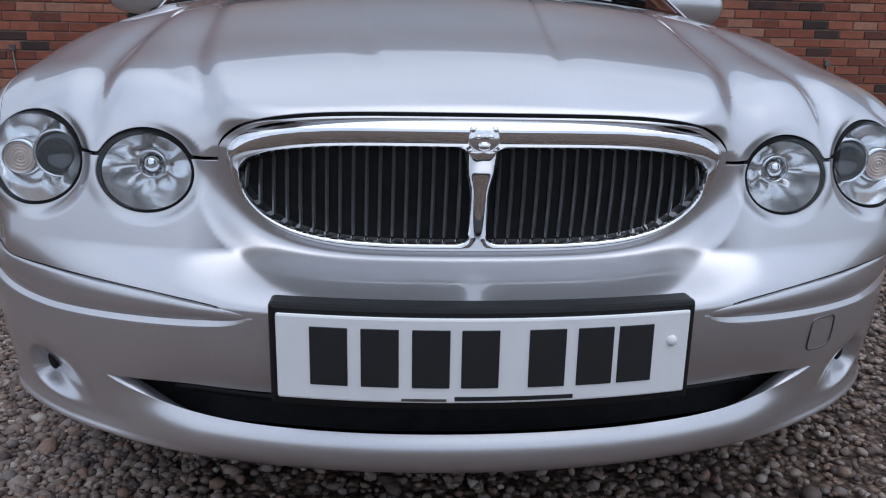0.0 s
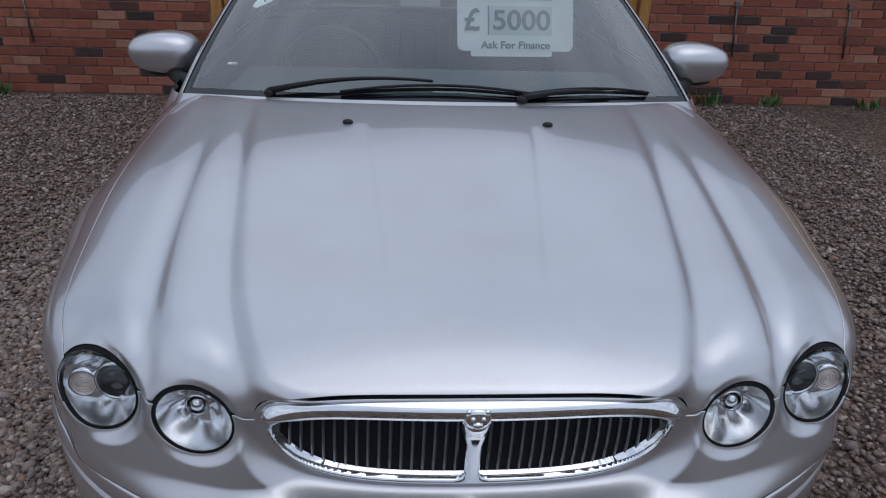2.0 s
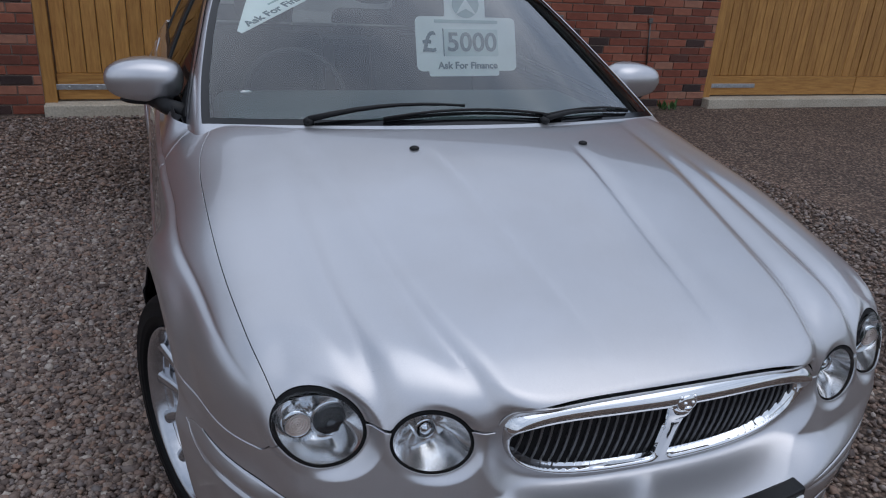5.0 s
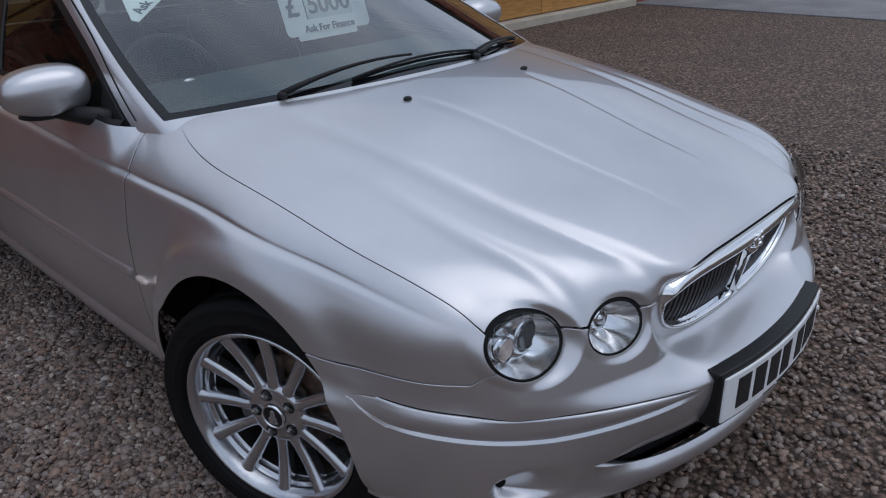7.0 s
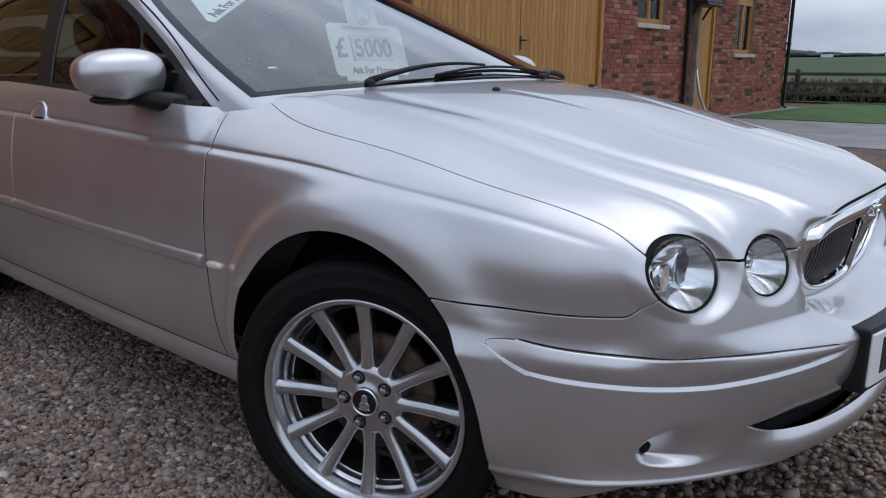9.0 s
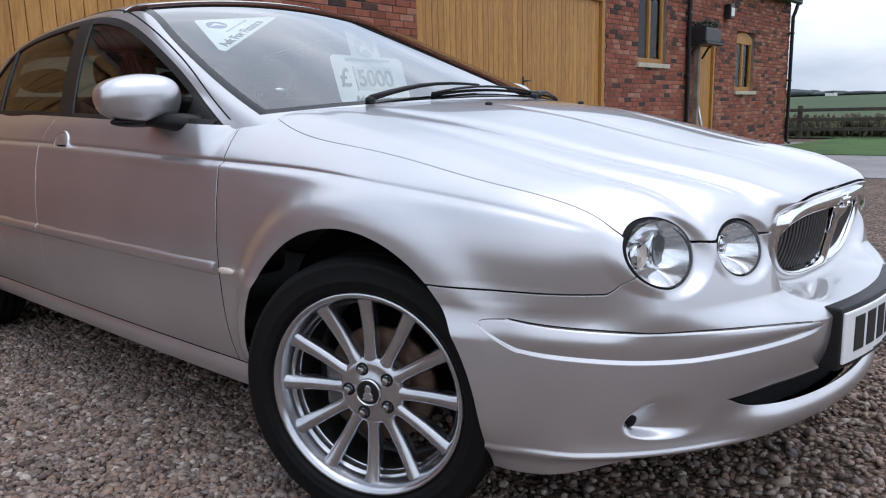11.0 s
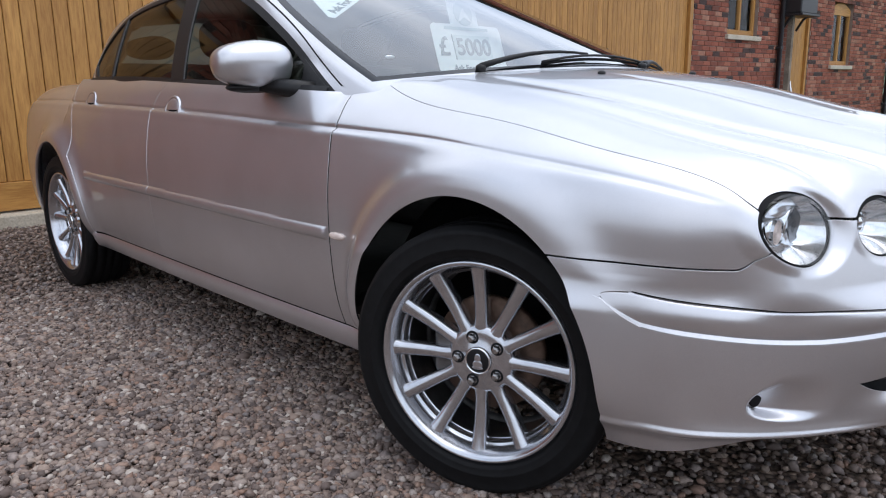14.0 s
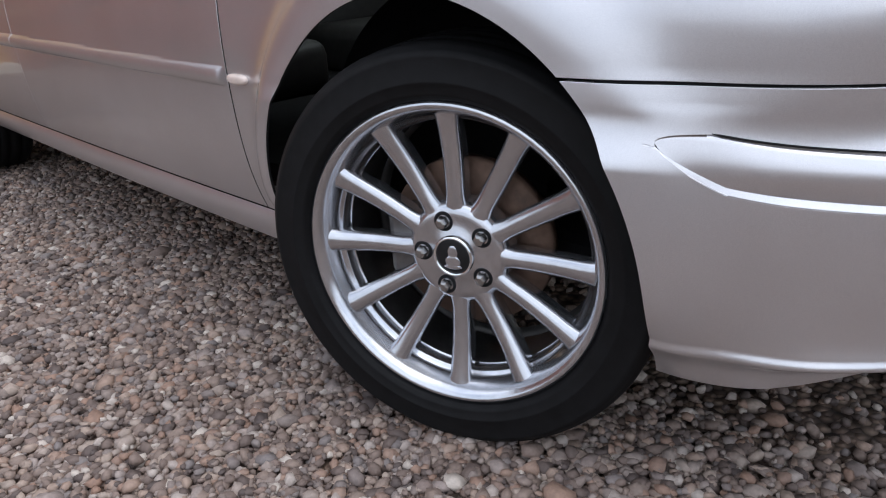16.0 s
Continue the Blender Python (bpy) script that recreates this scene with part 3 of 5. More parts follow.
def down(us, vs):
    def place(uv):
        P0 = np.stack([uv[:, 0], uv[:, 1], np.full(len(uv), .45)], 1)
        return cross(P0, np.array([[0, 0, 1.0]]), body, 0, .9)
    return grow(us, vs, place)


def across(us, vs, fn=body):
    def place(uv):
        P0 = np.stack([np.zeros(len(uv)), uv[:, 0], uv[:, 1]], 1)
        return cross(P0, np.array([[1.0, 0, 0]]), fn, 0, 1.3)
    return grow(us, vs, place)


def onto_front(X, z):
    P0 = np.stack([X, np.full(len(X), .0), z], 1)
    return cross(P0, np.array([[0, -1.0, 0]]), body, 0, 1.3)


GAP = .0025
absx = lambda P: np.abs(P[:, 0])

# bonnet
sh = down(np.arange(-.80, .801, .0075), np.arange(-.87, .47, .0075))
sh = cut(sh, lambda P: seam_x(P[:, 1]) - absx(P) - .0013)
sh = cut(sh, lambda P: cowl_y(absx(P)) - P[:, 1])
sh = cut(sh, lambda P: P[:, 2] - hood_edge(absx(P)) - .004)


def brow(P):
    return P[:, 1] - (-.675 + .34 * absx(P) ** 2)


lip_r = rays(np.arange(0, 1.25, .0065), np.arange(.12, .58, .0048))
lip_r = cut(lip_r, lambda P: seam_x(P[:, 1]) - absx(P) - .0013)
lip_r = cut(lip_r, lambda P: P[:, 2] - hood_edge(absx(P)) - .004)
lip_r = cut(lip_r, lambda P: -brow(P))
lip_l = (lip_r[0], lip_r[1] * np.array([-1.0, 1, 1]), [f[::-1] for f in lip_r[2]], lip_r[3])
sh = cut(sh, brow)
bonnet = panel("bonnet", [sh, lip_r, lip_l], PAINT, car, thick=.009, join=brow, label="silver ridged bonnet")

# wings
def arch_f(P):
    return arch(P, 0) - ARCH_R


def wing_seam(P):
    return P[:, 2] - (.602 + .010 * step((-.535 - P[:, 1]) / .065) + .030 * step((.716 - np.abs(P[:, 0])) / .034))


def sill_top(y):
    return .292 + .010 * y


def door_y(z):
    return .496 + .0 * z + .03 * step((z - .84) / .1)


def front_sheet():
    return rays(np.arange(.55, 2.25, .0080), np.arange(-.36, .68, .0027))


base = front_sheet()
base = cut(base, lambda P: P[:, 0] - seam_x(P[:, 1]) - .0013)
base = cut(base, arch_f)
base = cut(base, lambda P: door_y(P[:, 2]) - P[:, 1] - .004)
base = cut(base, lambda P: np.where(P[:, 1] < 0, wing_seam(P), P[:, 2] - sill_top(P[:, 1])) - GAP)
base = cut(base, lambda P: lamp_r(P, LAMP_OUT) - 1.07)
base = cut(base, lambda P: .960 - P[:, 2])
for sd in (-1, 1):
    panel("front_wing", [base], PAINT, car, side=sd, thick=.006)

# front bumper
lip_foot = spline((0, .274), (.3, .272), (.455, .265), (.595, .252), (.69, .224), (.76, .212), (.86, .206))
nose = rays(np.concatenate([np.arange(0, .56, .0058), np.arange(.56, .92, .0032), np.arange(.92, 2.0, .0058)]), np.concatenate([np.arange(-.42, -.235, .0027), np.arange(-.235, -.11, .0016), np.arange(-.11, .36, .0027)]))
nose = cut(nose, lambda P: P[:, 2] - lip_foot(P[:, 0]))
nose = cut(nose, arch_f)
nose = cut(nose, lambda P: -mould_f(P[:, 0], P[:, 2]))
nose = cut(nose, lambda P: -.10 - P[:, 1])


def grille_out(X, z):
    up = 1 - (X / .332) ** 5 - (np.maximum(z - .693, 0) / .051) ** 2
    dn = 1 - (np.maximum(X, 0) / .332) ** 4.4 - (np.maximum(.693 - z, 0) / .134) ** 2.1
    return np.where(z > .693, up, dn)


def opening(P):
    X, z = P[:, 0], P[:, 2]
    return np.minimum(.388 - .008 * (X / .47) ** 2 - z, z - (.335 + .040 * (X / .512) ** 8))


n1 = cut(nose, lambda P: .680 - P[:, 0])
n1 = cut(n1, lambda P: hood_edge(P[:, 0]) - .002 - P[:, 2])
n1 = cut(n1, lambda P: lamp_r(P, LAMP_IN) - 1.07)
n1 = cut(n1, lambda P: lamp_r(P, LAMP_OUT) - 1.07)
n1 = cut(n1, lambda P: np.where(P[:, 2] > .55, -grille_out(P[:, 0], P[:, 2]) + .04, 1))
n1 = cut(n1, lambda P: -opening(P))
n2 = cut(nose, lambda P: P[:, 0] - .680)
n2 = cut(n2, lambda P: -wing_seam(P) - GAP)
n2 = cut(n2, lambda P: lamp_r(P, LAMP_OUT) - 1.07)
bumper = panel("front_bumper", [n1, n2], PAINT, car, mirror=True, thick=.022, label="silver painted front bumper with oval mouldings")

# black spot at the outer end of each scoop, standing for the recess's shade
for sd in (-1, 1):
    q = onto_front(np.array([.645]), np.array([.350]))[0]
    bm = ellipsoid((0, 0, 0), (.013, .007, .020), None, 20, 12)
    bmesh.ops.transform(bm, matrix=pose(sd * q[0], q[1] + .0035, q[2], 0, 0, sd * 42), verts=bm.verts[:])
    part("fog_recess_shade", bm, MATT_BLACK, bumper, "black spot standing for the shaded fog lamp recess", True)

# lower air intake
part("intake_backing", box_bm(-.50, -.66, .29, .50, -.63, .43, .008), MATT_BLACK, bumper)
sh = rays(np.arange(0, .62, .02), np.arange(-.34, .02, .01))
panel("air_intake", [sh], MATT_BLACK, bumper, mirror=True, thick=0, lift=-.055, label="black lower air intake")
pts = [(x, float(onto_front(np.array([abs(x)]), np.array([.363]))[0, 1]) + .028, .361) for x in np.linspace(-.42, .42, 29)]
part("intake_bar", tube(pts, .006, 6), BLACK, bumper)

# lamps
def lamp_bowl(lamp, depth, scale=1.0):
    lx, lz, lw, lh = lamp
    ly = LAMP_IN_Y if lx < .5 else LAMP_OUT_Y
    rs, th = np.linspace(0.0, 1.02, 14), np.linspace(0, 2 * math.pi, 49)

    def place(uv):
        r, t = uv[:, 0] * scale, uv[:, 1]
        dx, dz = lw * r * np.cos(t), lh * r * np.sin(t)
        facet = .0035 * np.cos(6 * t) * uv[:, 0] * (1 - uv[:, 0])
        yy = ly + .24 * dx + .24 * dz + (3.5 * np.maximum(dx, 0) ** 2 if lx > .5 else 0) + .006 + (depth + facet * 4) * (1 - uv[:, 0] ** 2)
        return np.stack([lx + dx, yy, lz + dz], 1)
    return grow(rs, th, place)


def lamp_set(side, lamp, name, twin):
    lx, lz, lw, lh = lamp
    a0 = math.atan2(lx, .8)
    sh = rays(np.arange(max(0, a0 - .25), a0 + .35, .006), np.arange(.02, .42, .006))
    lens = cut(sh, lambda P: 1.0 - lamp_r(P, lamp))
    seal = cut(cut(sh, lambda P: 1.11 - lamp_r(P, lamp)), lambda P: lamp_r(P, lamp) - .985)
    head = panel(name, [seal], MATT_BLACK, car, thick=.005, side=side, lift=-.003, label="round headlamp with a black seal")
    lens_ob = panel("lens", [lens], LENS, head, thick=0, side=side, lift=lambda P: .006 + .016 * np.clip(1 - lamp_r(P, lamp) ** 2, 0, 1), label="clear domed lens")
    lens_ob.visible_shadow = False
    bowl = lamp_bowl(lamp, .058)
    bm = bmesh.new()
    uv, P, faces, _ = bowl
    vs = [bm.verts.new((side * p[0], p[1], p[2])) for p in P]
    for f in faces:
        fc = bm.faces.new([vs[i] for i in (f if side < 0 else f[::-1])])
        fc.smooth = True
    bmesh.ops.remove_doubles(bm, verts=bm.verts[:], dist=.0003)
    part("reflector", bm, REFLECTOR, head, "bright faceted reflector", True)

    def inset(dx, dz, r, dy):
        q = onto_front(np.array([lx + dx]), np.array([lz + dz]))[0]
        return Vector((side * q[0], q[1] + dy, q[2])), r
    if twin:
        c, r = inset(-.026, .003, .031, .030)
        bm = lathe([(.012, .0), (.008, r * .5), (-.0, r * .85), (.01, r), (.05, r)], 28, "y")
        bmesh.ops.translate(bm, verts=bm.verts[:], vec=c)
        part("projector", bm, DARKGLASS, head, "dark projector lens", True)
        bm = lathe([(.008, r * 1.0), (.0, r * 1.06), (.006, r * 1.2), (.05, r * 1.25)], 28, "y")
        bmesh.ops.translate(bm, verts=bm.verts[:], vec=c)
        part("trim_ring", bm, CHROME, head, "", True)
        c, r = inset(.030, -.003, .022, .022)
        bm = bmesh.new()
        for i in range(9):
            rr = r * (1 - i / 9)
            lathe([(.002 * (i % 2), rr), (.002 * ((i + 1) % 2), max(.0005, r * (1 - (i + 1) / 9)))], 24, "y", bm)
        bmesh.ops.translate(bm, verts=bm.verts[:], vec=c)
        part("indicator", bm, AMBER, head, "ribbed clear indicator", False)
        bm = lathe([(.004, r * .98), (-.003, r * 1.08), (.01, r * 1.25), (.04, r * 1.3)], 28, "y")
        bmesh.ops.translate(bm, verts=bm.verts[:], vec=c)
        part("trim_ring", bm, CHROME, head, "", True)
    else:
        c, r = inset(0, .005, .0135, .035)
        bm = lathe([(-.006, .0), (-.004, r * .6), (.002, r), (.03, r * 1.05)], 24, "y")
        bmesh.ops.translate(bm, verts=bm.verts[:], vec=c)
        part("bulb_cap", bm, CHROME, head, "", True)
        bm = lathe([(.0, r * 1.25), (-.003, r * 1.4), (.004, r * 1.6), (.03, r * 1.7)], 24, "y")
        bmesh.ops.translate(bm, verts=bm.verts[:], vec=c)
        part("trim_ring", bm, CHROME, head, "", True)
        bm = bmesh.new()
        for i in range(-7, 8):
            if abs(i) < 3:
                continue
            dx = i * lw / 10.5
            hh = lh * math.sqrt(max(0.02, 1 - (dx / lw) ** 2)) * .86
            q = (0, LAMP_IN_Y + .24 * dx)
            dd = .016 + .062 * (1 - (dx / lw) ** 2)
            tube([(side * (lx + dx), q[1] + dd - .012, lz - hh), (side * (lx + dx), q[1] + dd, lz), (side * (lx + dx), q[1] + dd - .012, lz + hh)], lw / 24, 6, bm)
        part("flutes", bm, REFLECTOR, head, "vertical fluting", True)
    return head


DARKGLASS = simple("dark_lens_glass", (0.02, 0.022, 0.026), 0.04, 0.0, 0.05, 20, coat=1.0)
for sd in (-1, 1):
    lamp_set(sd, LAMP_OUT, "headlamp", True)
    lamp_set(sd, LAMP_IN, "inner_headlamp", False)

# grille
def grille_in(X, z):
    e1 = 1 - (X / .314) ** 5 - (np.maximum(z - .668, 0) / .036) ** 2
    e2 = 1 - (np.maximum(X, 0) / .314) ** 4.4 - (np.maximum(.668 - z, 0) / .094) ** 2.1
    e = np.where(z > .668, e1, e2)
    mid = (X - .0125 - .010 * step((z - .638) / .06)) / .10
    return -smax(-e, -mid, .22)


def reach(fn, X, z, e=.0008):
    g = np.hypot((fn(X + e, z) - fn(X - e, z)) / (2 * e), (fn(X, z + e) - fn(X, z - e)) / (2 * e))
    return fn(X, z) / np.maximum(g, 1e-6)


def chrome_y(X, z):
    d = np.minimum(reach(grille_out, X, z), -reach(grille_in, X, z))
    w = .010 + .012 * step((z - .668) / .03)
    d = np.clip(d, 0, w)
    return grille_y(X, z) - 1.0 * w * np.sqrt(np.clip(1 - (1 - d / w) ** 2, 0, 1))


def chrome_place(uv):
    X, z = uv[:, 0], uv[:, 1]
    return np.stack([X, chrome_y(X, z), z], 1)


sh = grow(np.arange(0, .346, .0025), np.arange(.553, .752, .0025), chrome_place)
sh = cut(sh, lambda P: grille_out(P[:, 0], P[:, 2]))
sh = cut(sh, lambda P: -grille_in(P[:, 0], P[:, 2]))
grille = panel("grille", [sh], CHROME, car, fn=lambda P: chrome_y(np.abs(P[:, 0]), P[:, 2]) - P[:, 1], mirror=True, thick=.04, label="chrome radiator grille surround")
# black rubber gap round the grille
sh = grow(np.arange(0, .372, .003), np.arange(.533, .778, .003), lambda uv: np.stack([uv[:, 0], grille_y(uv[:, 0], uv[:, 1]) + .012, uv[:, 1]], 1))
sh = cut(sh, lambda P: .10 + reach(grille_out, P[:, 0], P[:, 2]) * 0 + (reach(grille_out, P[:, 0], P[:, 2]) > -.012) * .1 - .15)
panel("grille_seal", [sh], MATT_BLACK, grille, fn=lambda P: grille_y(P[:, 0], P[:, 2]) - P[:, 1], mirror=True, thick=.06)
bm = bmesh.new()
N_V = 17
for sd in (-1, 1):
    for i in range(N_V):
        x = .026 + i * (.308 - .026) / (N_V - 1)
        zs = np.linspace(.563, .713, 160)
        ok = zs[grille_in(np.full(160, x), zs) > -.02]
        z0, z1 = ok[0] + .004, ok[-1] - .001
        bm = bmesh.new()
        lean = sd * .006 * (x / .3)
        y0 = float(grille_y(np.array([x]), np.array([.638]))[0]) + .004
        ring = []
        for t in np.linspace(0, 1, 6):
            zz = z0 + (z1 - z0) * t
            yb = y0 + .20 * (.638 - zz) + .006 * (2 * t - 1) ** 2
            xx = sd * x + lean * (1 - 2 * t) * .5
            ring.append([bm.verts.new((xx - .0012, yb + .022, zz)), bm.verts.new((xx - .0026, yb + .003, zz)), bm.verts.new((xx, yb, zz)), bm.verts.new((xx + .0026, yb + .003, zz)), bm.verts.new((xx + .0012, yb + .022, zz))])
        for r0, r1 in zip(ring, ring[1:]):
            for k in range(4):
                bm.faces.new((r0[k], r0[k + 1], r1[k + 1], r1[k]))
        part("vane", bm, VANE, grille)
bm = bmesh.new()
for zz in np.arange(.578, .703, .013):
    for sd in (-1, 1):
        tube([(sd * x, -.655 + .27 * x * x, zz) for x in np.linspace(.02, .31, 8)], .0022, 4, bm)
part("radiator_mesh", bm, STEEL, grille, "dull radiator mesh behind the vanes")
bm = box_bm(-.36, -.615, .54, .36, -.58, .74, .01)
part("grille_backing", bm, MATT_BLACK, grille)
# badge of plain relief on the grille
bm = bmesh.new()
own = ellipsoid((0, -.752, .718), (.021, .006, .017), None, 16, 10)
merge(bm, own)
for sx in (-1, 1):
    merge(bm, ellipsoid((sx * .014, -.751, .730), (.005, .005, .005), None, 10, 8))
    merge(bm, ellipsoid((sx * .008, -.757, .722), (.004, .004, .003), None, 8, 6))
merge(bm, ellipsoid((0, -.757, .710), (.009, .005, .006), None, 10, 8))
part("badge", bm, CHROME, grille, "small chrome relief badge", True)

# number plate, bent to the bumper's curve
def bent(x0, y0, z0, x1, y1, z1, bevel=0.0, seg=2):
    bm = box_bm(x0, y0, z0, x1, y1, z1, bevel, seg=seg)
    for x in np.arange(math.ceil(x0 / .03) * .03, x1, .03):
        bmesh.ops.bisect_plane(bm, geom=bm.verts[:] + bm.edges[:] + bm.faces[:], plane_co=(float(x), 0, 0), plane_no=(1, 0, 0))
    for v in bm.verts:
        v.co.y += .42 * v.co.x ** 2
    return bm


plate = part("number_plate_holder", bent(-.268, -.850, .392, .270, -.812, .526, .006), BLACK, car, "black plastic plate holder")
sheet = part("number_plate", bent(-.258, -.856, .405, .260, -.8495, .515, .003), PLATE_WHITE, plate, "white number plate")
for cx in (-.1935, -.1315, -.0695, -.0095, .073, .134, .187):
    part("character_bar", bent(cx - .023, -.8575, .426, cx + .023, -.8558, .501, .0006, 1), PLATE_BLACK, sheet)
part("small_print_bar", bent(-.04, -.8573, .4095, .108, -.8558, .4145), PLATE_BLACK, sheet)
part("dealer_mark", bent(-.105, -.8573, .4085, -.05, -.8558, .4115), STEEL, sheet)
bm = ellipsoid((.236, -.857 + .42 * .236 ** 2, .477), (.007, .005, .007), None, 12, 8)
part("screw_cap", bm, PLATE_WHITE, sheet, "white screw cap", True)

# oval mouldings set into the bumper, each over a bright ledge; a black tube along the top stands for the gap's shade
def mould_sheet(us, vs, z_at, depth):
    """A strip along the moulding: u is the distance along X, v runs from its top to its foot."""
    def place(uv):
        X, v = uv[:, 0], uv[:, 1]
        Q = onto_front(X, z_at(X, v))
        return Q - gradient(body, Q) * depth(X, v)[:, None]
    return grow(us, vs, place)


def sheet_normals(sheet):
    uv, P, faces, place = sheet
    N = np.zeros_like(P)
    for f in faces:
        a, b, c, d = (P[i] for i in f)
        n = np.cross(c - a, d - b)
        for i in f:
            N[i] += n
    N /= np.maximum(np.linalg.norm(N, axis=1, keepdims=True), 1e-12)
    return N * np.where(N[:, 1:2] > .2, -1, 1)


along = np.concatenate([.301 + .10 * np.linspace(0, 1, 22) ** 1.8, np.linspace(.405, .76, 72), (.765 + .0585 * (1 - np.linspace(1, 0, 40) ** 1.8))])
ends = lambda X: np.clip((X - .30) / .06, 0, 1) * np.clip((.822 - X) / .05, 0, 1)
bulge = mould_sheet(along, np.concatenate([[-.3], np.linspace(0, 1, 15)]), lambda X, v: mould_z(X) + mould_half(X) * (1 - 2 * np.maximum(v, 0)) - .012 * np.minimum(v, 0), lambda X, v: .0008 - .02 * np.minimum(v, 0) + ends(X) * (.0055 * v ** 2 - .0042 * np.sin(math.pi * np.maximum(v, 0)) + .004 * (v < .01)))
reach_l = np.concatenate([.289 + .012 * np.linspace(0, 1, 6), along[1:-1], np.linspace(.8242, .8288, 6)])
ledge = mould_sheet(reach_l, np.array([0, .25, .5, .75, 1, 1.5]), lambda X, v: mould_z(X) - mould_half(X) - mould_ledge(X) * np.minimum(v, 1) - .008 * np.maximum(v - 1, 0), lambda X, v: (.0008 + ends(X) * .0055) * np.maximum(1 - v, 0) + .0004 + .008 * np.maximum(v - 1, 0))
for sd in (-1, 1):
    for name, strip in (("moulding", bulge), ("moulding_ledge", ledge)):
        N = sheet_normals(strip)
        me = bpy.data.meshes.new(name)
        turn = np.array([sd, 1, 1])
        a, b, c = (strip[1][strip[2][len(strip[2]) // 2][k]] for k in (0, 1, 2))
        outward = np.cross(b - a, c - a)[1] < 0
        me.from_pydata((strip[1] * turn).tolist(), [], [f if outward == (sd > 0) else f[::-1] for f in strip[2]])
        me.polygons.foreach_set("use_smooth", [True] * len(me.polygons))
        me.normals_split_custom_set_from_vertices((N * turn).tolist())
        me.materials.append(PAINT)
        ob = new(name, me)
        ob.parent = bumper
    Xs = np.concatenate([np.linspace(.325, .74, 40), np.linspace(.745, .800, 20)])
    Q = onto_front(Xs, mould_z(Xs) + mould_half(Xs) + .0005)
    part("moulding_shade_line", tube([(sd * q[0], q[1] + .0012, q[2]) for q in Q], [.0006] + [.0014] * (len(Q) - 2) + [.0006], 6), MATT_BLACK, bumper, "", True)

# towing-eye cover: a fine raised outline on the bumper
bm = bmesh.new()
pts = []
for i in range(25):
    a = 2 * math.pi * i / 24
    q = onto_front(np.array([.515 + .026 * math.copysign(abs(math.cos(a)) ** .4, math.cos(a))]), np.array([.436 + .026 * math.copysign(abs(math.sin(a)) ** .4, math.sin(a))]))[0]
    pts.append((q[0], q[1] - .0004, q[2]))
tube(pts, .0016, 5, bm, cap=False)
part("towing_eye_cover", bm, STEEL, bumper)
# doors and sides
W_BASE = spline((.40, .896), (.62, .909), (1.0, .923), (1.64, .947), (2.1, .960), (2.45, .965), (2.8, .98), (3.9, 1.0))
side = across(np.arange(.44, 3.86, .014), np.arange(.17, 1.02, .0036))
side = cut(side, lambda P: W_BASE(P[:, 1]) + .010 - P[:, 2])


def rear_seam(z):
    return 2.47 + .06 * step((z - .70) / .25)


def rdoor(P):
    return np.minimum(rear_seam(P[:, 2]) - P[:, 1], arch(P, 2.71) - ARCH_R - .055)


def mid_seam(P):
    return P[:, 1] - 1.635 + .075 * np.clip((P[:, 2] - .86) / .10, 0, 1) ** 1.6


front_door = cut(cut(cut(side, lambda P: P[:, 1] - door_y(P[:, 2]) - GAP), lambda P: -mid_seam(P) - GAP), lambda P: P[:, 2] - sill_top(P[:, 1]) - GAP)
rear_door = cut(cut(cut(side, lambda P: mid_seam(P) - GAP), lambda P: rdoor(P) - GAP), lambda P: P[:, 2] - sill_top(P[:, 1]) - GAP)
quarter = cut(cut(cut(side, lambda P: -rdoor(P) - GAP), lambda P: arch(P, 2.71) - ARCH_R), lambda P: P[:, 2] - .27)
quarter = cut(quarter, lambda P: P[:, 1] - 1.9)
quarter = cut(quarter, lambda P: 3.62 - P[:, 1])
tail = rays(np.arange(1.2, math.pi, .02), np.arange(-.5, .55, .014), (0, 3.05, .6))
tail = cut(cut(tail, lambda P: P[:, 1] - 3.618), lambda P: P[:, 2] - .25)
tail = cut(tail, lambda P: .905 - P[:, 2])
boot = down(np.arange(-.86, .861, .02), np.arange(2.5, 3.83, .02))
boot = cut(boot, lambda P: P[:, 2] - .90)
boot = cut(boot, lambda P: P[:, 1] - 2.61)
panel("boot_lid", [boot], PAINT, car)
panel("rear_bumper", [tail], PAINT, car, mirror=True)

def sill_form(P):
    t = (sill_top(P[:, 1]) - P[:, 2]) / .085
    return body(P) + .012 - .040 * np.sqrt(np.clip(t * (1.35 - t), 0.0001, 1)) - .010 * np.clip(t, 0, 1)


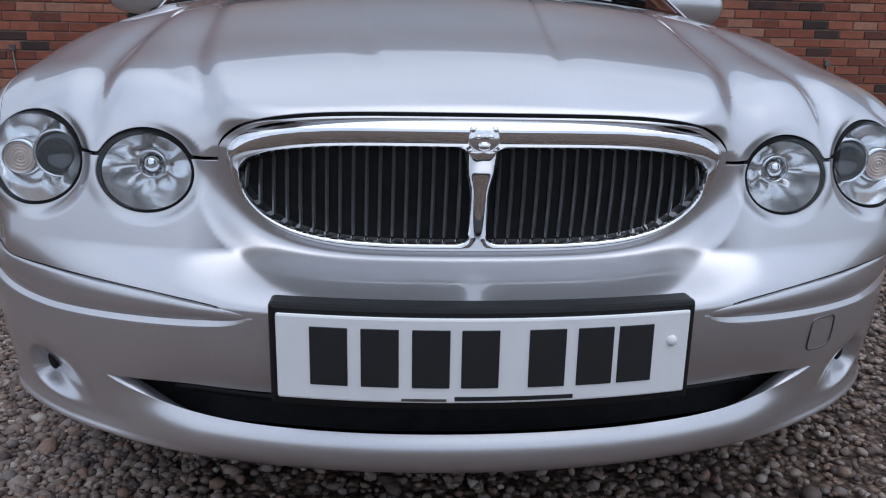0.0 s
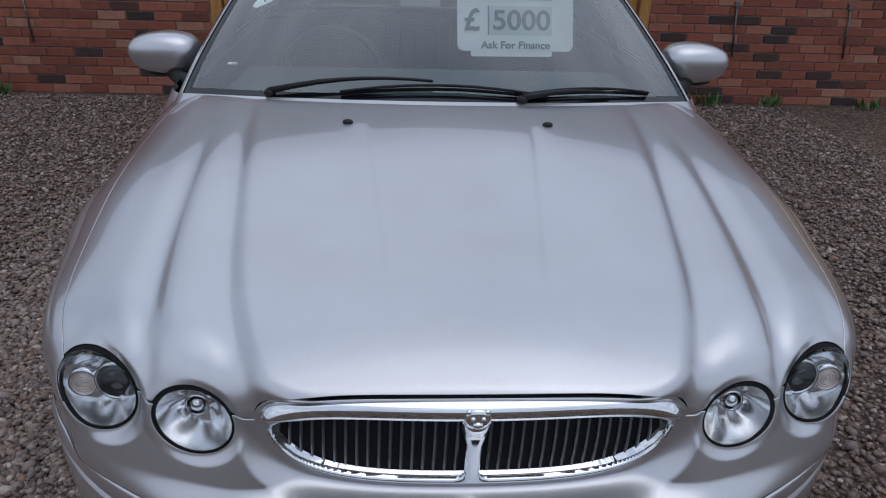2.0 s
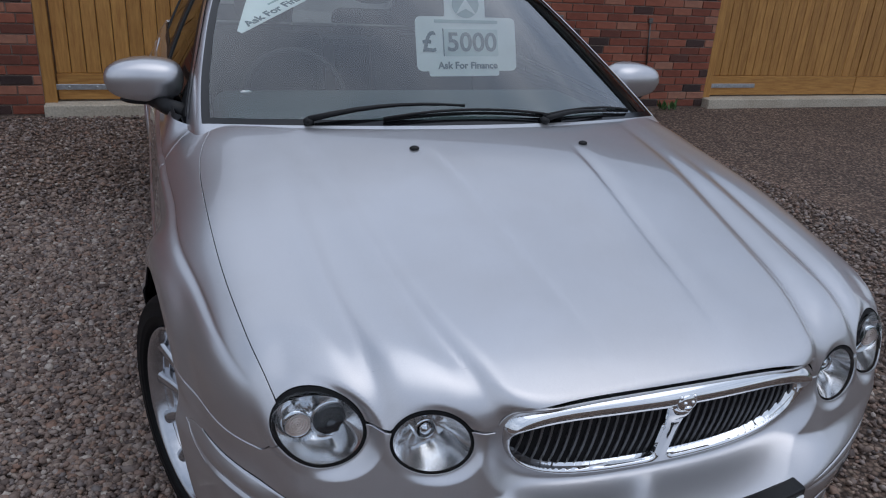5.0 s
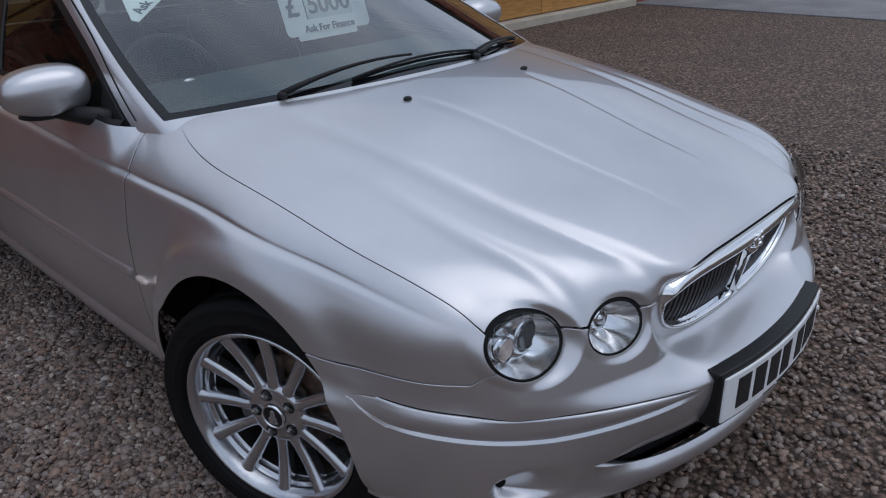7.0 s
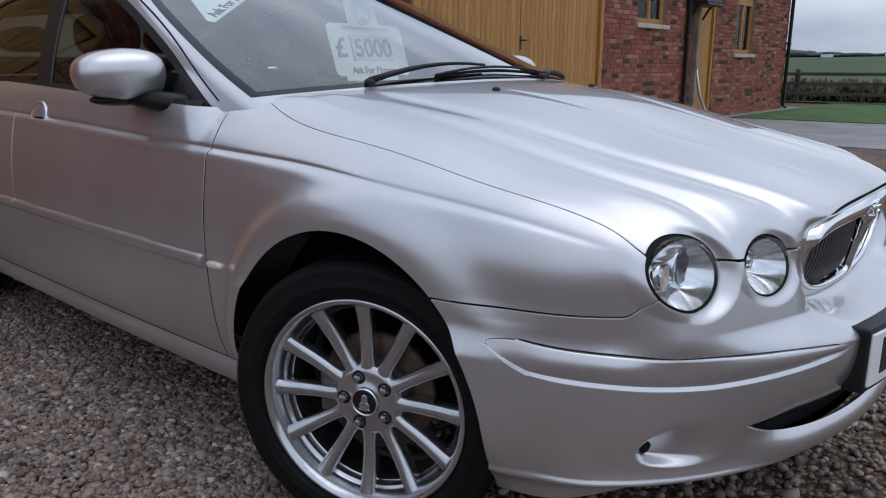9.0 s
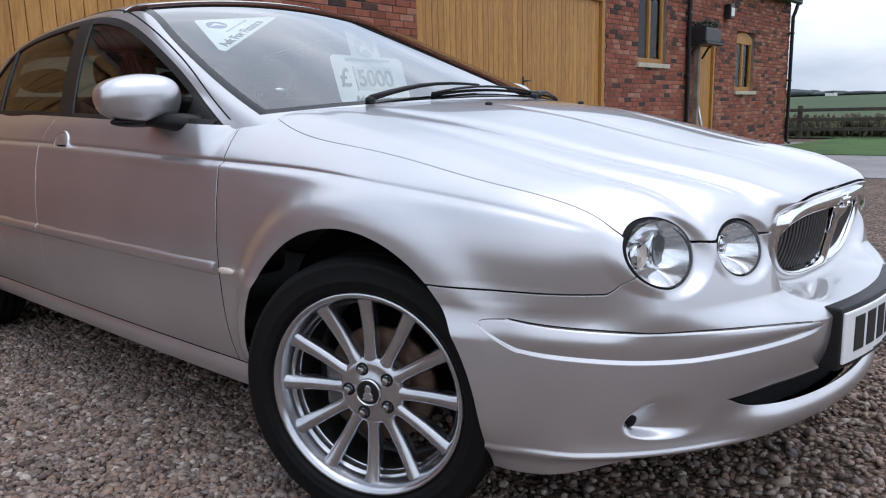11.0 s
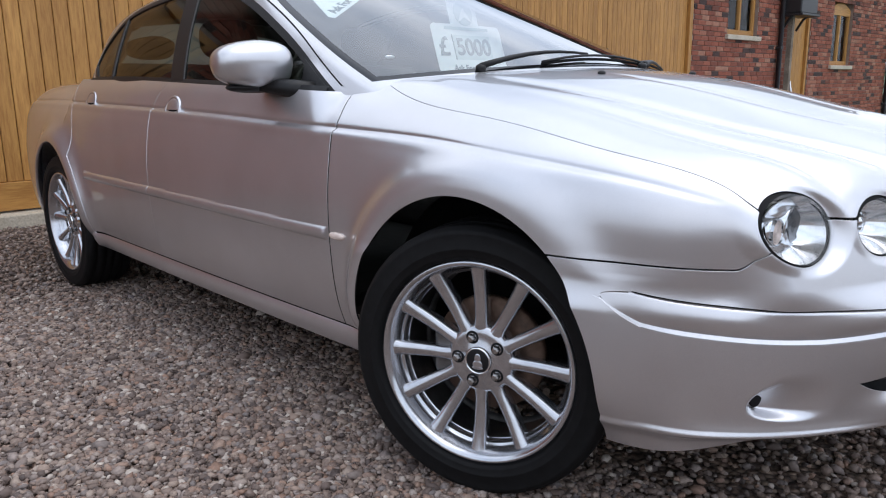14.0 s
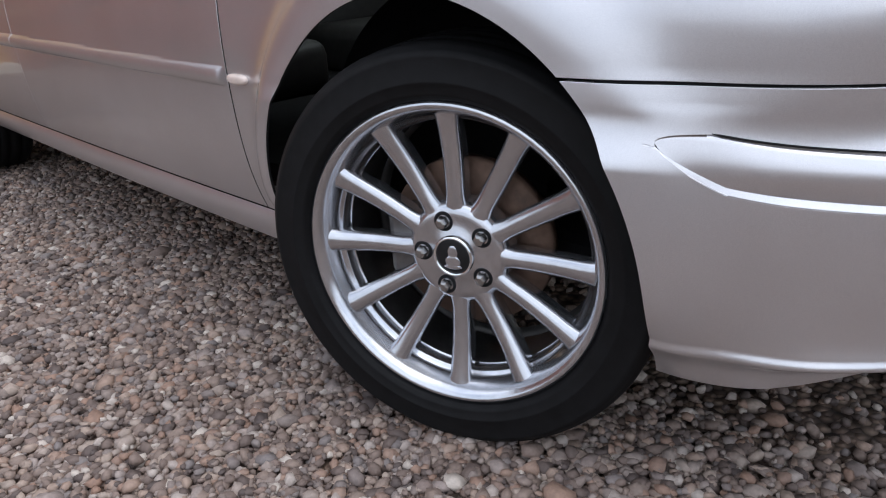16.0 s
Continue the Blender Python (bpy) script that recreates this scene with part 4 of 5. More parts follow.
waist = across(np.arange(.60, 2.43, .02), np.arange(.88, .985, .004))
waist = cut(cut(waist, lambda P: P[:, 2] - W_BASE(P[:, 1]) - .0105), lambda P: W_BASE(P[:, 1]) + .024 - P[:, 2])
sill = across(np.arange(.33, 2.36, .02), np.arange(.165, .31, .004), sill_form)
sill = cut(cut(sill, lambda P: sill_top(P[:, 1]) - .004 - P[:, 2]), lambda P: P[:, 2] - (.222 + .012 * P[:, 1]))
sill = cut(cut(sill, lambda P: arch(P, 0) - ARCH_R - .0), lambda P: arch(P, 2.71) - ARCH_R)
for sd in (-1, 1):
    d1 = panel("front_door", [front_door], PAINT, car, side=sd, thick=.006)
    d2 = panel("rear_door", [rear_door], PAINT, car, side=sd, thick=.012)
    panel("waist_seal", [waist], BLACK, car, side=sd, thick=.004, lift=-.001, label="black seal under the windows")
    panel("rear_wing", [quarter], PAINT, car, side=sd, thick=.012)
    panel("sill", [sill], PAINT, car, fn=sill_form, side=sd, thick=.04)
    for d, hy, hz in ((d1, 1.465, .858), (d2, 2.30, .876)):
        hx = float(cross(np.array([[0, hy, hz]]), np.array([[1.0, 0, 0]]), body, 0, 1.3)[0, 0])
        nrm = Vector(gradient(body, np.array([[hx, hy, hz + .02], [hx, hy, hz - .03]])).mean(0)).normalized()
        nrm = Vector((sd * nrm.x, nrm.y, nrm.z))
        fore = Vector((0, 1, 0)) - nrm * nrm.y
        fore.normalize()
        up = nrm.cross(fore) * sd
        seat = Matrix.Translation(Vector((sd * hx, hy, hz)) + nrm * .0055) @ Matrix((nrm, fore, up)).transposed().to_4x4()
        bm = lathe([(-.012, .052), (.000, .049), (.0022, .0455), (.001, .041), (-.005, .034), (-.005, .0)], 36, "x")
        bmesh.ops.scale(bm, verts=bm.verts[:], vec=(1, 1.22, 1))
        bmesh.ops.transform(bm, matrix=seat, verts=bm.verts[:])
        bmesh.ops.recalc_face_normals(bm, faces=bm.faces[:])
        part("handle_cup", bm, PAINT, d, "round silver handle cup", True)
        # black pad on the cup's floor paints the shade under the flap
        bm = ellipsoid((-.003, .0, -.010), (.004, .040, .015), None, 20, 10)
        bmesh.ops.transform(bm, matrix=seat, verts=bm.verts[:])
        part("handle_shade", bm, MATT_BLACK, d, "black pad standing for the shade behind the handle", True)
        bm = ellipsoid((-.002, 0, 0), (.0055, .0495, .0395), None, 32, 18, .9)
        bmesh.ops.bisect_plane(bm, geom=bm.verts[:] + bm.edges[:] + bm.faces[:], plane_co=(0, 0, -.001), plane_no=(0, 0, -1), clear_outer=True)
        bmesh.ops.holes_fill(bm, edges=[e for e in bm.edges if e.is_boundary], sides=0)
        bmesh.ops.transform(bm, matrix=seat, verts=bm.verts[:])
        bmesh.ops.recalc_face_normals(bm, faces=bm.faces[:])
        h = part("handle", bm, PAINT, d, "silver lift-up handle flap", True)
        h.data.set_sharp_from_angle(angle=radians(50))
    # side repeater
    ry, rz = .459, .552
    rx = float(cross(np.array([[0, ry, rz]]), np.array([[1.0, 0, 0]]), body, 0, 1.3)[0, 0])
    bm = ellipsoid((sd * (rx + .002), ry, rz), (.009, .032, .0095), None, 20, 10, .8)
    part("side_repeater", bm, AMBER, car, "clear side repeater lamp", True)

# black sheets added inside the skin, standing for shade in the panel gaps
inner = across(np.arange(.36, 2.56, .03), np.arange(.25, .86, .02))
inner = cut(cut(inner, lambda P: arch(P, 0) - ARCH_R - .03), lambda P: arch(P, 2.71) - ARCH_R - .02)
fore = rays(np.arange(.62, 1.9, .02), np.arange(-.10, .50, .015))
fore = cut(cut(cut(fore, lambda P: arch(P, 0) - ARCH_R - .03), lambda P: lamp_r(P, LAMP_OUT) - 1.25), lambda P: .40 - P[:, 1])
fore = cut(fore, lambda P: lamp_r(P, LAMP_IN) - 1.3)
for sd in (-1, 1):
    panel("wing_gap_shade", [fore], MATT_BLACK, car, side=sd, thick=0, lift=-.0075)
    panel("side_gap_shade", [inner], MATT_BLACK, car, side=sd, thick=0, lift=-.0075)

# underside and wheel arches
# unseen panel added to block light from the gravel below the bumper
part("light_block_tray", box_bm(-.46, -.60, .262, .46, -.42, .280, .01), MATT_BLACK, car)
part("underbody", box_bm(-.62, -.50, .22, .62, 3.6, .30, .03), MATT_BLACK, car)
for y0 in (0, 2.71):
    for sd in (-1, 1):
        bm = bmesh.new()
        prof = [(sd * .765, ARCH_R + .012), (sd * .74, ARCH_R + .02), (sd * .52, ARCH_R + .02), (sd * .50, .06)]
        steps = 40
        rows = []
        for i in range(steps + 1):
            a = -.22 + (math.pi + .30) * i / steps
            rows.append([bm.verts.new((u, y0 + ARCH_DY + r / ARCH_K * math.cos(a), ARCH_Z + r * math.sin(a))) for u, r in prof])
        for r0, r1 in zip(rows, rows[1:]):
            for k in range(3):
                bm.faces.new((r0[k], r0[k + 1], r1[k + 1], r1[k])).smooth = True
        part("arch_liner", bm, MATT_BLACK, car, "black wheel arch liner")

# wheels
def wheel_at(m, out):
    """A multi-spoke alloy wheel; out is the side that its face looks to (-x for the maker)."""
    inner = [(.09, .200), (.095, .222), (.085, .222), (.06, .205), (-.02, .201), (-.034, .2015)]
    barrel = [(-.066, .2125), (-.083, .2185), (-.092, .2235), (-.0985, .229), (-.0995, .233), (-.097, .2375), (-.086, .238), (-.084, .241)]
    wheel = part("wheel", lathe(barrel, 72, "x"), ALLOY, car, "twelve-spoke silver alloy wheel", True)
    part("rim_step", lathe([(-.0665, .2125), (-.056, .2110), (-.054, .2065), (-.050, .2050), (-.036, .2040), (-.034, .2010)], 72, "x"), ALLOY, wheel, "", True)
    part("barrel", lathe(inner, 72, "x"), BARREL, wheel, "dark wheel barrel", True)
    tyre = [(-.078, .237), (-.092, .2385), (-.0995, .243), (-.1010, .2445), (-.1045, .2465), (-.1055, .250), (-.1065, .262), (-.1073, .263), (-.1073, .266), (-.1068, .267), (-.1065, .282), (-.1030, .296), (-.1035, .298), (-.0965, .307), (-.093, .3085), (-.091, .3120), (-.082, .3155), (-.066, .3165), (-.064, .3095), (-.056, .3095), (-.054, .3172), (-.024, .3178), (-.022, .3105), (-.014, .3105), (-.012, .3180),
            (.012, .3180), (.014, .3105), (.022, .3105), (.024, .3178), (.054, .3172), (.056, .3095), (.064, .3095), (.066, .3165), (.085, .3155), (.103, .306), (.1115, .27), (.10, .24), (.078, .231)]
    part("tyre", lathe(tyre, 96, "x"), RUBBER, wheel, "black low-profile tyre", True)
    hub = [(-.066, .0), (-.067, .034), (-.0655, .036), (-.0655, .060), (-.0645, .070), (-.060, .078), (-.050, .083), (-.02, .084)]
    part("hub", lathe(hub, 72, "x"), ALLOY, wheel, "", True)
    bm = lathe([(-.0745, .0), (-.0745, .024), (-.0735, .0275), (-.070, .030), (-.066, .030)], 36, "x")
    cap = part("centre_cap", bm, BLACK, wheel, "black centre cap with a silver mark", True)
    bm = bmesh.new()
    merge(bm, ellipsoid((-.0750, 0, .006), (.0016, .0085, .012), None, 12, 8))
    merge(bm, ellipsoid((-.0755, 0, -.008), (.0014, .013, .010), None, 12, 8))
    merge(bm, ellipsoid((-.0755, 0, -.016), (.0012, .0145, .004), None, 12, 8))
    part("cap_mark", bm, ALLOY, cap, "", True)
    part("cap_ring", lathe([(-.0735, .0275), (-.0765, .0285), (-.0765, .0310), (-.070, .0325)], 36, "x"), CHROME, cap, "", True)
    for i in range(12):
        bm = bmesh.new()
        rows = []
        for t in (0, .06, .12, .19, .28, .40, .54, .68, .80, .89, .95, 1):
            r = .062 + t * (.2275 - .062)
            face = -.0640 - .020 * t + .007 * math.sin(t * math.pi)
            root = max(0, (.22 - t) / .22)
            tip = max(0, (t - .80) / .20)
            half = .0146 + .0034 * t + .0100 * root ** 2.2 + .0050 * tip ** 2
            deep = .036 - .012 * tip
            crown = .0055
            sec = [(face + deep, -half * .80), (face + crown + .008, -half), (face + crown + .0015, -half * .93), (face + crown * .35, -half * .62), (face, -half * .12),
                   (face, half * .12), (face + crown * .35, half * .62), (face + crown + .0015, half * .93), (face + crown + .008, half), (face + deep, half * .80)]
            rows.append([bm.verts.new((u, w, r)) for u, w in sec])
        for r0, r1 in zip(rows, rows[1:]):
            for k in range(9):
                bm.faces.new((r0[k], r1[k], r1[k + 1], r0[k + 1])).smooth = True
        bmesh.ops.rotate(bm, verts=bm.verts[:], cent=(0, 0, 0), matrix=Matrix.Rotation(2 * math.pi * (i + .0) / 12, 3, "X"))
        bmesh.ops.recalc_face_normals(bm, faces=bm.faces[:])
        part("spoke", bm, ALLOY, wheel, "", True)
    for i in range(5):
        a = 2 * math.pi * i / 5 + math.radians(72)
        bm = lathe([(-.080, 0), (-.080, .0050), (-.0785, .0085), (-.066, .0098)], 6, "x")
        for f in bm.faces:
            f.smooth = False
        bmesh.ops.translate(bm, verts=bm.verts[:], vec=(0, .054 * math.cos(a), .054 * math.sin(a)))
        nut = part("wheel_nut", bm, NUT, wheel, "polished steel wheel nut")
        # black ring on the hub face stands for a shaded recess round the nut
        bm = lathe([(-.0650, .0100), (-.0662, .0105), (-.0664, .0150), (-.0645, .0158)], 24, "x")
        bmesh.ops.translate(bm, verts=bm.verts[:], vec=(0, .054 * math.cos(a), .054 * math.sin(a)))
        part("nut_shade_ring", bm, MATT_BLACK, nut, "black ring standing for the shade round the nut", True)
    bm = lathe([(.0, .06), (-.012, .07), (-.012, .135), (.010, .137), (.010, .07)], 48, "x")
    part("brake_disc", bm, RUST, wheel, "rusty brake disc", True)
    bm = box_bm(-.040, .06, -.06, .03, .13, .06, .012)
    part("brake_caliper", bm, STEEL, wheel)
    wheel.matrix_basis = m
    return wheel


STEER = 19.6
first = wheel_at(pose(-.741, .033, .3165, 0, 0, STEER), -1)
for m in (pose(-.762, 2.71, .3165), pose(.741, .033, .3165, 0, 0, 180 + STEER), pose(.762, 2.71, .3165, 0, 0, 180)):
    w2 = copy_thing(first, m)

# ---- cabin ----
def cabin_parts(P):
    X, y, z = np.abs(P[:, 0]), P[:, 1], P[:, 2]
    q = z - .93
    sd = (X - (.781 + .015 * step((y - .75) / .5) - .40 * q - .36 * q * q - .035 * np.clip((y - 1.9) / .9, 0, 2) ** 2 - .048 * np.clip((y - 2.0) / .68, 0, 1.4) ** 2 - .065 * np.clip((y - 2.46) / .28, 0, 1) ** 2 - .040 * np.clip((1.05 - y) / .6, 0, 1.5) ** 2)) * .88
    rf = z - (1.388 - .050 * ((y - 1.60) / .75) ** 2 - .045 * (X / .55) ** 2)
    zb = .980 - .035 * (X / .7) ** 2
    ws = (.232 + .215 * (X / .70) ** 2 + (z - zb) * 2.50 - y) * .37
    rs = (y - (3.02 - .14 * (X / .7) ** 2 - (z - 1.0) * 1.75)) * .48
    return sd, rf, ws, rs


def cabin(P):
    sd, rf, ws, rs = cabin_parts(P)
    return smax(smax(smax(sd, ws, .020), rs, .05), rf, .075)


def vault(us, vs):
    def place(uv):
        P0 = np.stack([np.zeros(len(uv)), uv[:, 0], np.full(len(uv), .80)], 1)
        D = np.stack([np.cos(uv[:, 1]), np.zeros(len(uv)), np.sin(uv[:, 1])], 1)
        return cross(P0, D, cabin, 0, 1.2)
    return grow(us, vs, place)


win_top = spline((.55, .885), (.62, .925), (.80, 1.030), (1.0, 1.128), (1.25, 1.225), (1.5, 1.283), (1.75, 1.298), (2.0, 1.283), (2.2, 1.258), (2.353, 1.208), (2.44, 1.145), (2.495, 1.07), (2.525, .98), (2.6, .80))


def screen_in(P, edge):
    sd, rf, ws, rs = cabin_parts(P)
    return np.minimum(np.minimum(np.minimum(-edge - sd, -.020 - rf - (edge - .03) * .5), 1.45 - P[:, 1]), P[:, 1] - (.232 + .215 * (P[:, 0] / .70) ** 2) - max(edge - .014, -.001) * 2.2)


def side_in(P, grow_by=0.0):
    return np.minimum(np.minimum(win_top(P[:, 1]) + grow_by - P[:, 2], P[:, 2] - W_BASE(P[:, 1]) - .012 - .06 * step((P[:, 1] - 2.39) / .15) + grow_by), (np.abs(P[:, 0]) - .52))


def rear_in(P):
    sd, rf, ws, rs = cabin_parts(P)
    return np.minimum(np.minimum(-.06 - sd, -.035 - rf), P[:, 1] - 2.0)


shell = vault(np.arange(.205, 3.06, .0105), np.linspace(.05, math.pi / 2, 150))
shell = cut(shell, lambda P: np.maximum(P[:, 2] - W_BASE(P[:, 1]) + .004, 0) + np.where(P[:, 2] > W_BASE(P[:, 1]) - .004, .001, -.001))
screen = cut(shell, lambda P: screen_in(P, .022))
frit = cut(cut(shell, lambda P: screen_in(P, .010)), lambda P: -screen_in(P, .026))
roof = cut(cut(cut(shell, lambda P: -screen_in(P, .009)), lambda P: -side_in(P, .012)), lambda P: -rear_in(P))
glass = cut(shell, lambda P: side_in(P))
split = lambda P: P[:, 1] - 1.515 - .52 * (P[:, 2] - .964)
glass_front, glass_rear = cut(glass, lambda P: -split(P)), cut(glass, split)
frame_s = cut(cut(shell, lambda P: side_in(P, .013)), lambda P: -side_in(P, -.012))
rear_glass = cut(shell, rear_in)
panel("roof", [roof], PAINT, car, fn=cabin, mirror=True, thick=.03, label="silver roof and pillars")
ws_ob = panel("windscreen", [screen], GLASS_SCREEN, car, fn=cabin, mirror=True, thick=0, lift=-.004, label="green-tinted windscreen")
ws_ob.visible_shadow = False
panel("windscreen_border", [frit], GLOSS_BLACK, ws_ob, fn=cabin, mirror=True, thick=.01, lift=-.002)
rg = panel("rear_window", [rear_glass], GLASS_REAR, car, fn=cabin, mirror=True, thick=0, lift=-.004)
rg.visible_shadow = False
# black strip laid over the paint as the shade of the door frame's gap
door_gap = cut(cut(cut(shell, lambda P: side_in(P, .040)), lambda P: -side_in(P, .0355)), lambda P: P[:, 2] - .93)
pillar = cut(cut(shell, lambda P: side_in(P)), lambda P: .050 - np.abs(split(P)))
quarterbar = cut(cut(shell, lambda P: side_in(P)), lambda P: .010 - np.abs(P[:, 1] - 2.175 - .50 * (P[:, 2] - .997)))
cornerpl = cut(cut(shell, lambda P: side_in(P)), lambda P: .735 + .25 * (P[:, 2] - .92) - P[:, 1])
for sd in (-1, 1):
    for pane in (glass_rear, glass_front):
        g = panel("side_window", [pane], GLASS_SIDE, car, fn=cabin, side=sd, thick=0, lift=-.006, label="tinted side window")
        g.visible_shadow = False
    panel("door_frame_gap_shade", [door_gap], MATT_BLACK, car, fn=cabin, side=sd, thick=0, lift=.0012)
    panel("window_frame", [frame_s], BLACK, g, fn=cabin, side=sd, thick=.008, lift=-.001)
    panel("pillar_cover", [pillar], BLACK, g, fn=cabin, side=sd, thick=.01, lift=.001)
    panel("quarter_bar", [quarterbar], BLACK, g, fn=cabin, side=sd, thick=.008, lift=.001)
    panel("mirror_corner", [cornerpl], BLACK, g, fn=cabin, side=sd, thick=.01, lift=.002)

# cowl
sh = down(np.arange(-.72, .721, .012), np.arange(.19, .62, .01))
sh = cut(sh, lambda P: P[:, 1] - cowl_y(absx(P)) - .002)
sh = cut(sh, lambda P: .085 - (P[:, 1] - cowl_y(absx(P))))
sh = cut(sh, lambda P: .705 - absx(P))
panel("cowl", [sh], BLACK, car, thick=.01, lift=-.010, label="black plastic scuttle panel")


def on_cabin(x, y):
    P = cross(np.array([[x, y, .80]]), np.array([[0, 0, 1.0]]), cabin, 0, .9)[0]
    return Vector(P), Vector(gradient(cabin, P[None])[0])


def wiper(px, py, tx, ty, b0, b1):
    p, n = on_cabin(px, py)
    p = p + n * .005
    bm = ellipsoid((0, 0, 0), (.015, .015, .012), None, 14, 8)
    bmesh.ops.translate(bm, verts=bm.verts[:], vec=p)
    w = part("wiper", bm, BLACK, car, "black windscreen wiper", True)
    q, nq = on_cabin(tx, ty)
    pts = []
    for t in np.linspace(0, 1, 8):
        s, ns = on_cabin(px + (tx - px) * t, py + (ty - py) * t)
        pts.append(s + ns * (.011 + .008 * math.sin(t * math.pi)))
    part("arm", tube(pts, [.009, .008, .007, .006, .005, .0045, .004, .004], 8), BLACK, w)
    pts, low = [], []
    for t in np.linspace(0, 1, 12):
        s, ns = on_cabin(b0[0] + (b1[0] - b0[0]) * t, b0[1] + (b1[1] - b0[1]) * t)
        pts.append(s + ns * (.010 + .006 * (1 - (2 * t - 1) ** 2)))
        low.append(s + ns * .004)
    part("bridge", tube(pts, .004, 6), BLACK, w)
    part("blade", tube(low, .0045, 5), RUBBER, w)


wiper(-.46, .335, -.03, .302, (-.27, .280), (.27, .274))
wiper(.20, .252, .46, .352, (.20, .268), (.58, .408))
for sx in (-1, 1):
    q = cross(np.array([[sx * .241, .096, .5]]), np.array([[0, 0, 1.0]]), body, 0, .9)[0]
    bm = ellipsoid((q[0], q[1], q[2] + .002), (.013, .010, .007), None, 14, 8)
    part("washer_jet", bm, BLACK, car, "black washer jet", True)

# door mirrors
for sd in (-1, 1):
    bm = ellipsoid((0, 0, 0), (.114, .086, .070), None, 36, 20, .68)
    for v in bm.verts:
        if v.co.y > .012:
            v.co.y = .012 + (v.co.y - .012) * .35
        v.co.z *= 1 - .16 * max(0, v.co.x * sd) / .1
        if v.co.z < -.012:
            v.co.z = -.012 + (v.co.z + .012) * .86
            v.co.y *= .93
            v.co.x *= .97
    bmesh.ops.transform(bm, matrix=pose(sd * .866, .840, .990, 0, 0, sd * 8), verts=bm.verts[:])
    mir = part("door_mirror", bm, PAINT, car, "silver door mirror housing")
    bm = bmesh.new()
    tube([(sd * .755, .690, .915), (sd * .80, .740, .925), (sd * .855, .815, .938)], [.030, .026, .020], 12, bm)
    part("mirror_foot", bm, BLACK, mir, "black mirror foot", True)
    bm = bmesh.new()
    own = ellipsoid((sd * .860, .850, .930), (.082, .050, .016), None, 20, 10)
    merge(bm, own)
    part("mirror_base", bm, BLACK, mir, "black underside of the mirror", True)
    bm = ellipsoid((sd * .868, .885, .988), (.085, .004, .048), None, 20, 10)
    part("mirror_glass", bm, CHROME, mir, "", True)

# inside the car
dash = part("dashboard", box_bm(-.66, .62, .70, .66, 1.02, .93, .05, seg=4), DASH, car, "", True)
bm = box_bm(-.60, .46, .86, .60, .72, .915, .02)
part("dash_shelf", bm, DASH, dash, "")
bm = lathe([(0, .172), (.012, .186), (.0, .20), (-.012, .186)], 40, "y", None, True)
bmesh.ops.transform(bm, matrix=pose(-.36, 1.12, .86, -22, 0, 0), verts=bm.verts[:])
sw = part("steering_wheel", bm, LEATHER, car, "dark steering wheel", True)
bm = box_bm(-.42, 1.085, .80, -.30, 1.13, .90, .02)
part("steering_boss", bm, LEATHER, sw)
for sx in (-1, 1):
    for yy, zz, nm in ((1.45, .33, "front_seat"), (2.28, .36, "rear_seat")):
        x0 = sx * .36
        seat = part(nm, box_bm(x0 - .25, yy - .25, zz, x0 + .25, yy + .25, zz + .17, .05, seg=3), LEATHER, car, "dark leather seat", True)
        bm = box_bm(-.25, -.06, 0, .25, .06, .60, .05, seg=3)
        bmesh.ops.transform(bm, matrix=pose(x0, yy + .22, zz + .12, -18, 0, 0), verts=bm.verts[:])
        part("backrest", bm, LEATHER, seat, "", True)
        bm = ellipsoid((x0, yy + .46, zz + .80), (.13, .05, .085), None, 18, 12, .7)
        part("headrest", bm, LEATHER, seat, "", True)
part("cabin_floor", box_bm(-.72, .6, .30, .72, 2.7, .34), MATT_BLACK, car)
for sd in (-1, 1):
    part("door_lining", box_bm(sd * .70, .75, .34, sd * .775, 2.45, .91, .02), LEATHER, car)
part("parcel_shelf", box_bm(-.6, 2.45, .88, .6, 3.0, .92, .02), DASH, car)

# cards behind the windscreen
def screen_frame(x, y):
    p, n = on_cabin(x, y)
    n = n.normalized()
    right = Vector((1, 0, 0))
    up = n.cross(right).normalized()
    if up.z < 0:
        up = -up
    right = up.cross(n).normalized()
    return Matrix.Translation(p - n * .014) @ Matrix((right, up, n)).transposed().to_4x4()


sign = new("price_card")
tagged(sign, "pale green price card with dark print behind the windscreen", "sign")
sign.matrix_basis = pose(.303, 1.125, 1.075, 90 - 17, 0, 4) @ Matrix.Diagonal((1.50, 1.36, 1.5, 1))


def flat(name, pts, mat, parent, z=0.0, t=.0012, label=""):
    bm = bmesh.new()
    top = [bm.verts.new((x, y, z + t)) for x, y in pts]
    bot = [bm.verts.new((x, y, z)) for x, y in pts]
    bm.faces.new(top)
    bm.faces.new(bot[::-1])
    n = len(pts)
    for i in range(n):
        bm.faces.new((top[i], bot[i], bot[(i + 1) % n], top[(i + 1) % n]))
    bmesh.ops.recalc_face_normals(bm, faces=bm.faces[:])
    return part(name, bm, mat, parent, label)


def rounded(w, h, r, cx=0, cy=0):
    out = []
    for sx, sy, a0 in ((1, 1, 0), (-1, 1, 90), (-1, -1, 180), (1, -1, 270)):
        for k in range(5):
            a = radians(a0 + 22.5 * k)
            out.append((cx + sx * (w / 2 - r) + r * math.cos(a), cy + sy * (h / 2 - r) + r * math.sin(a)))
    return out


def disc(r, cx, cy, n=28):
    return [(cx + r * math.cos(2 * math.pi * k / n), cy + r * math.sin(2 * math.pi * k / n)) for k in range(n)]


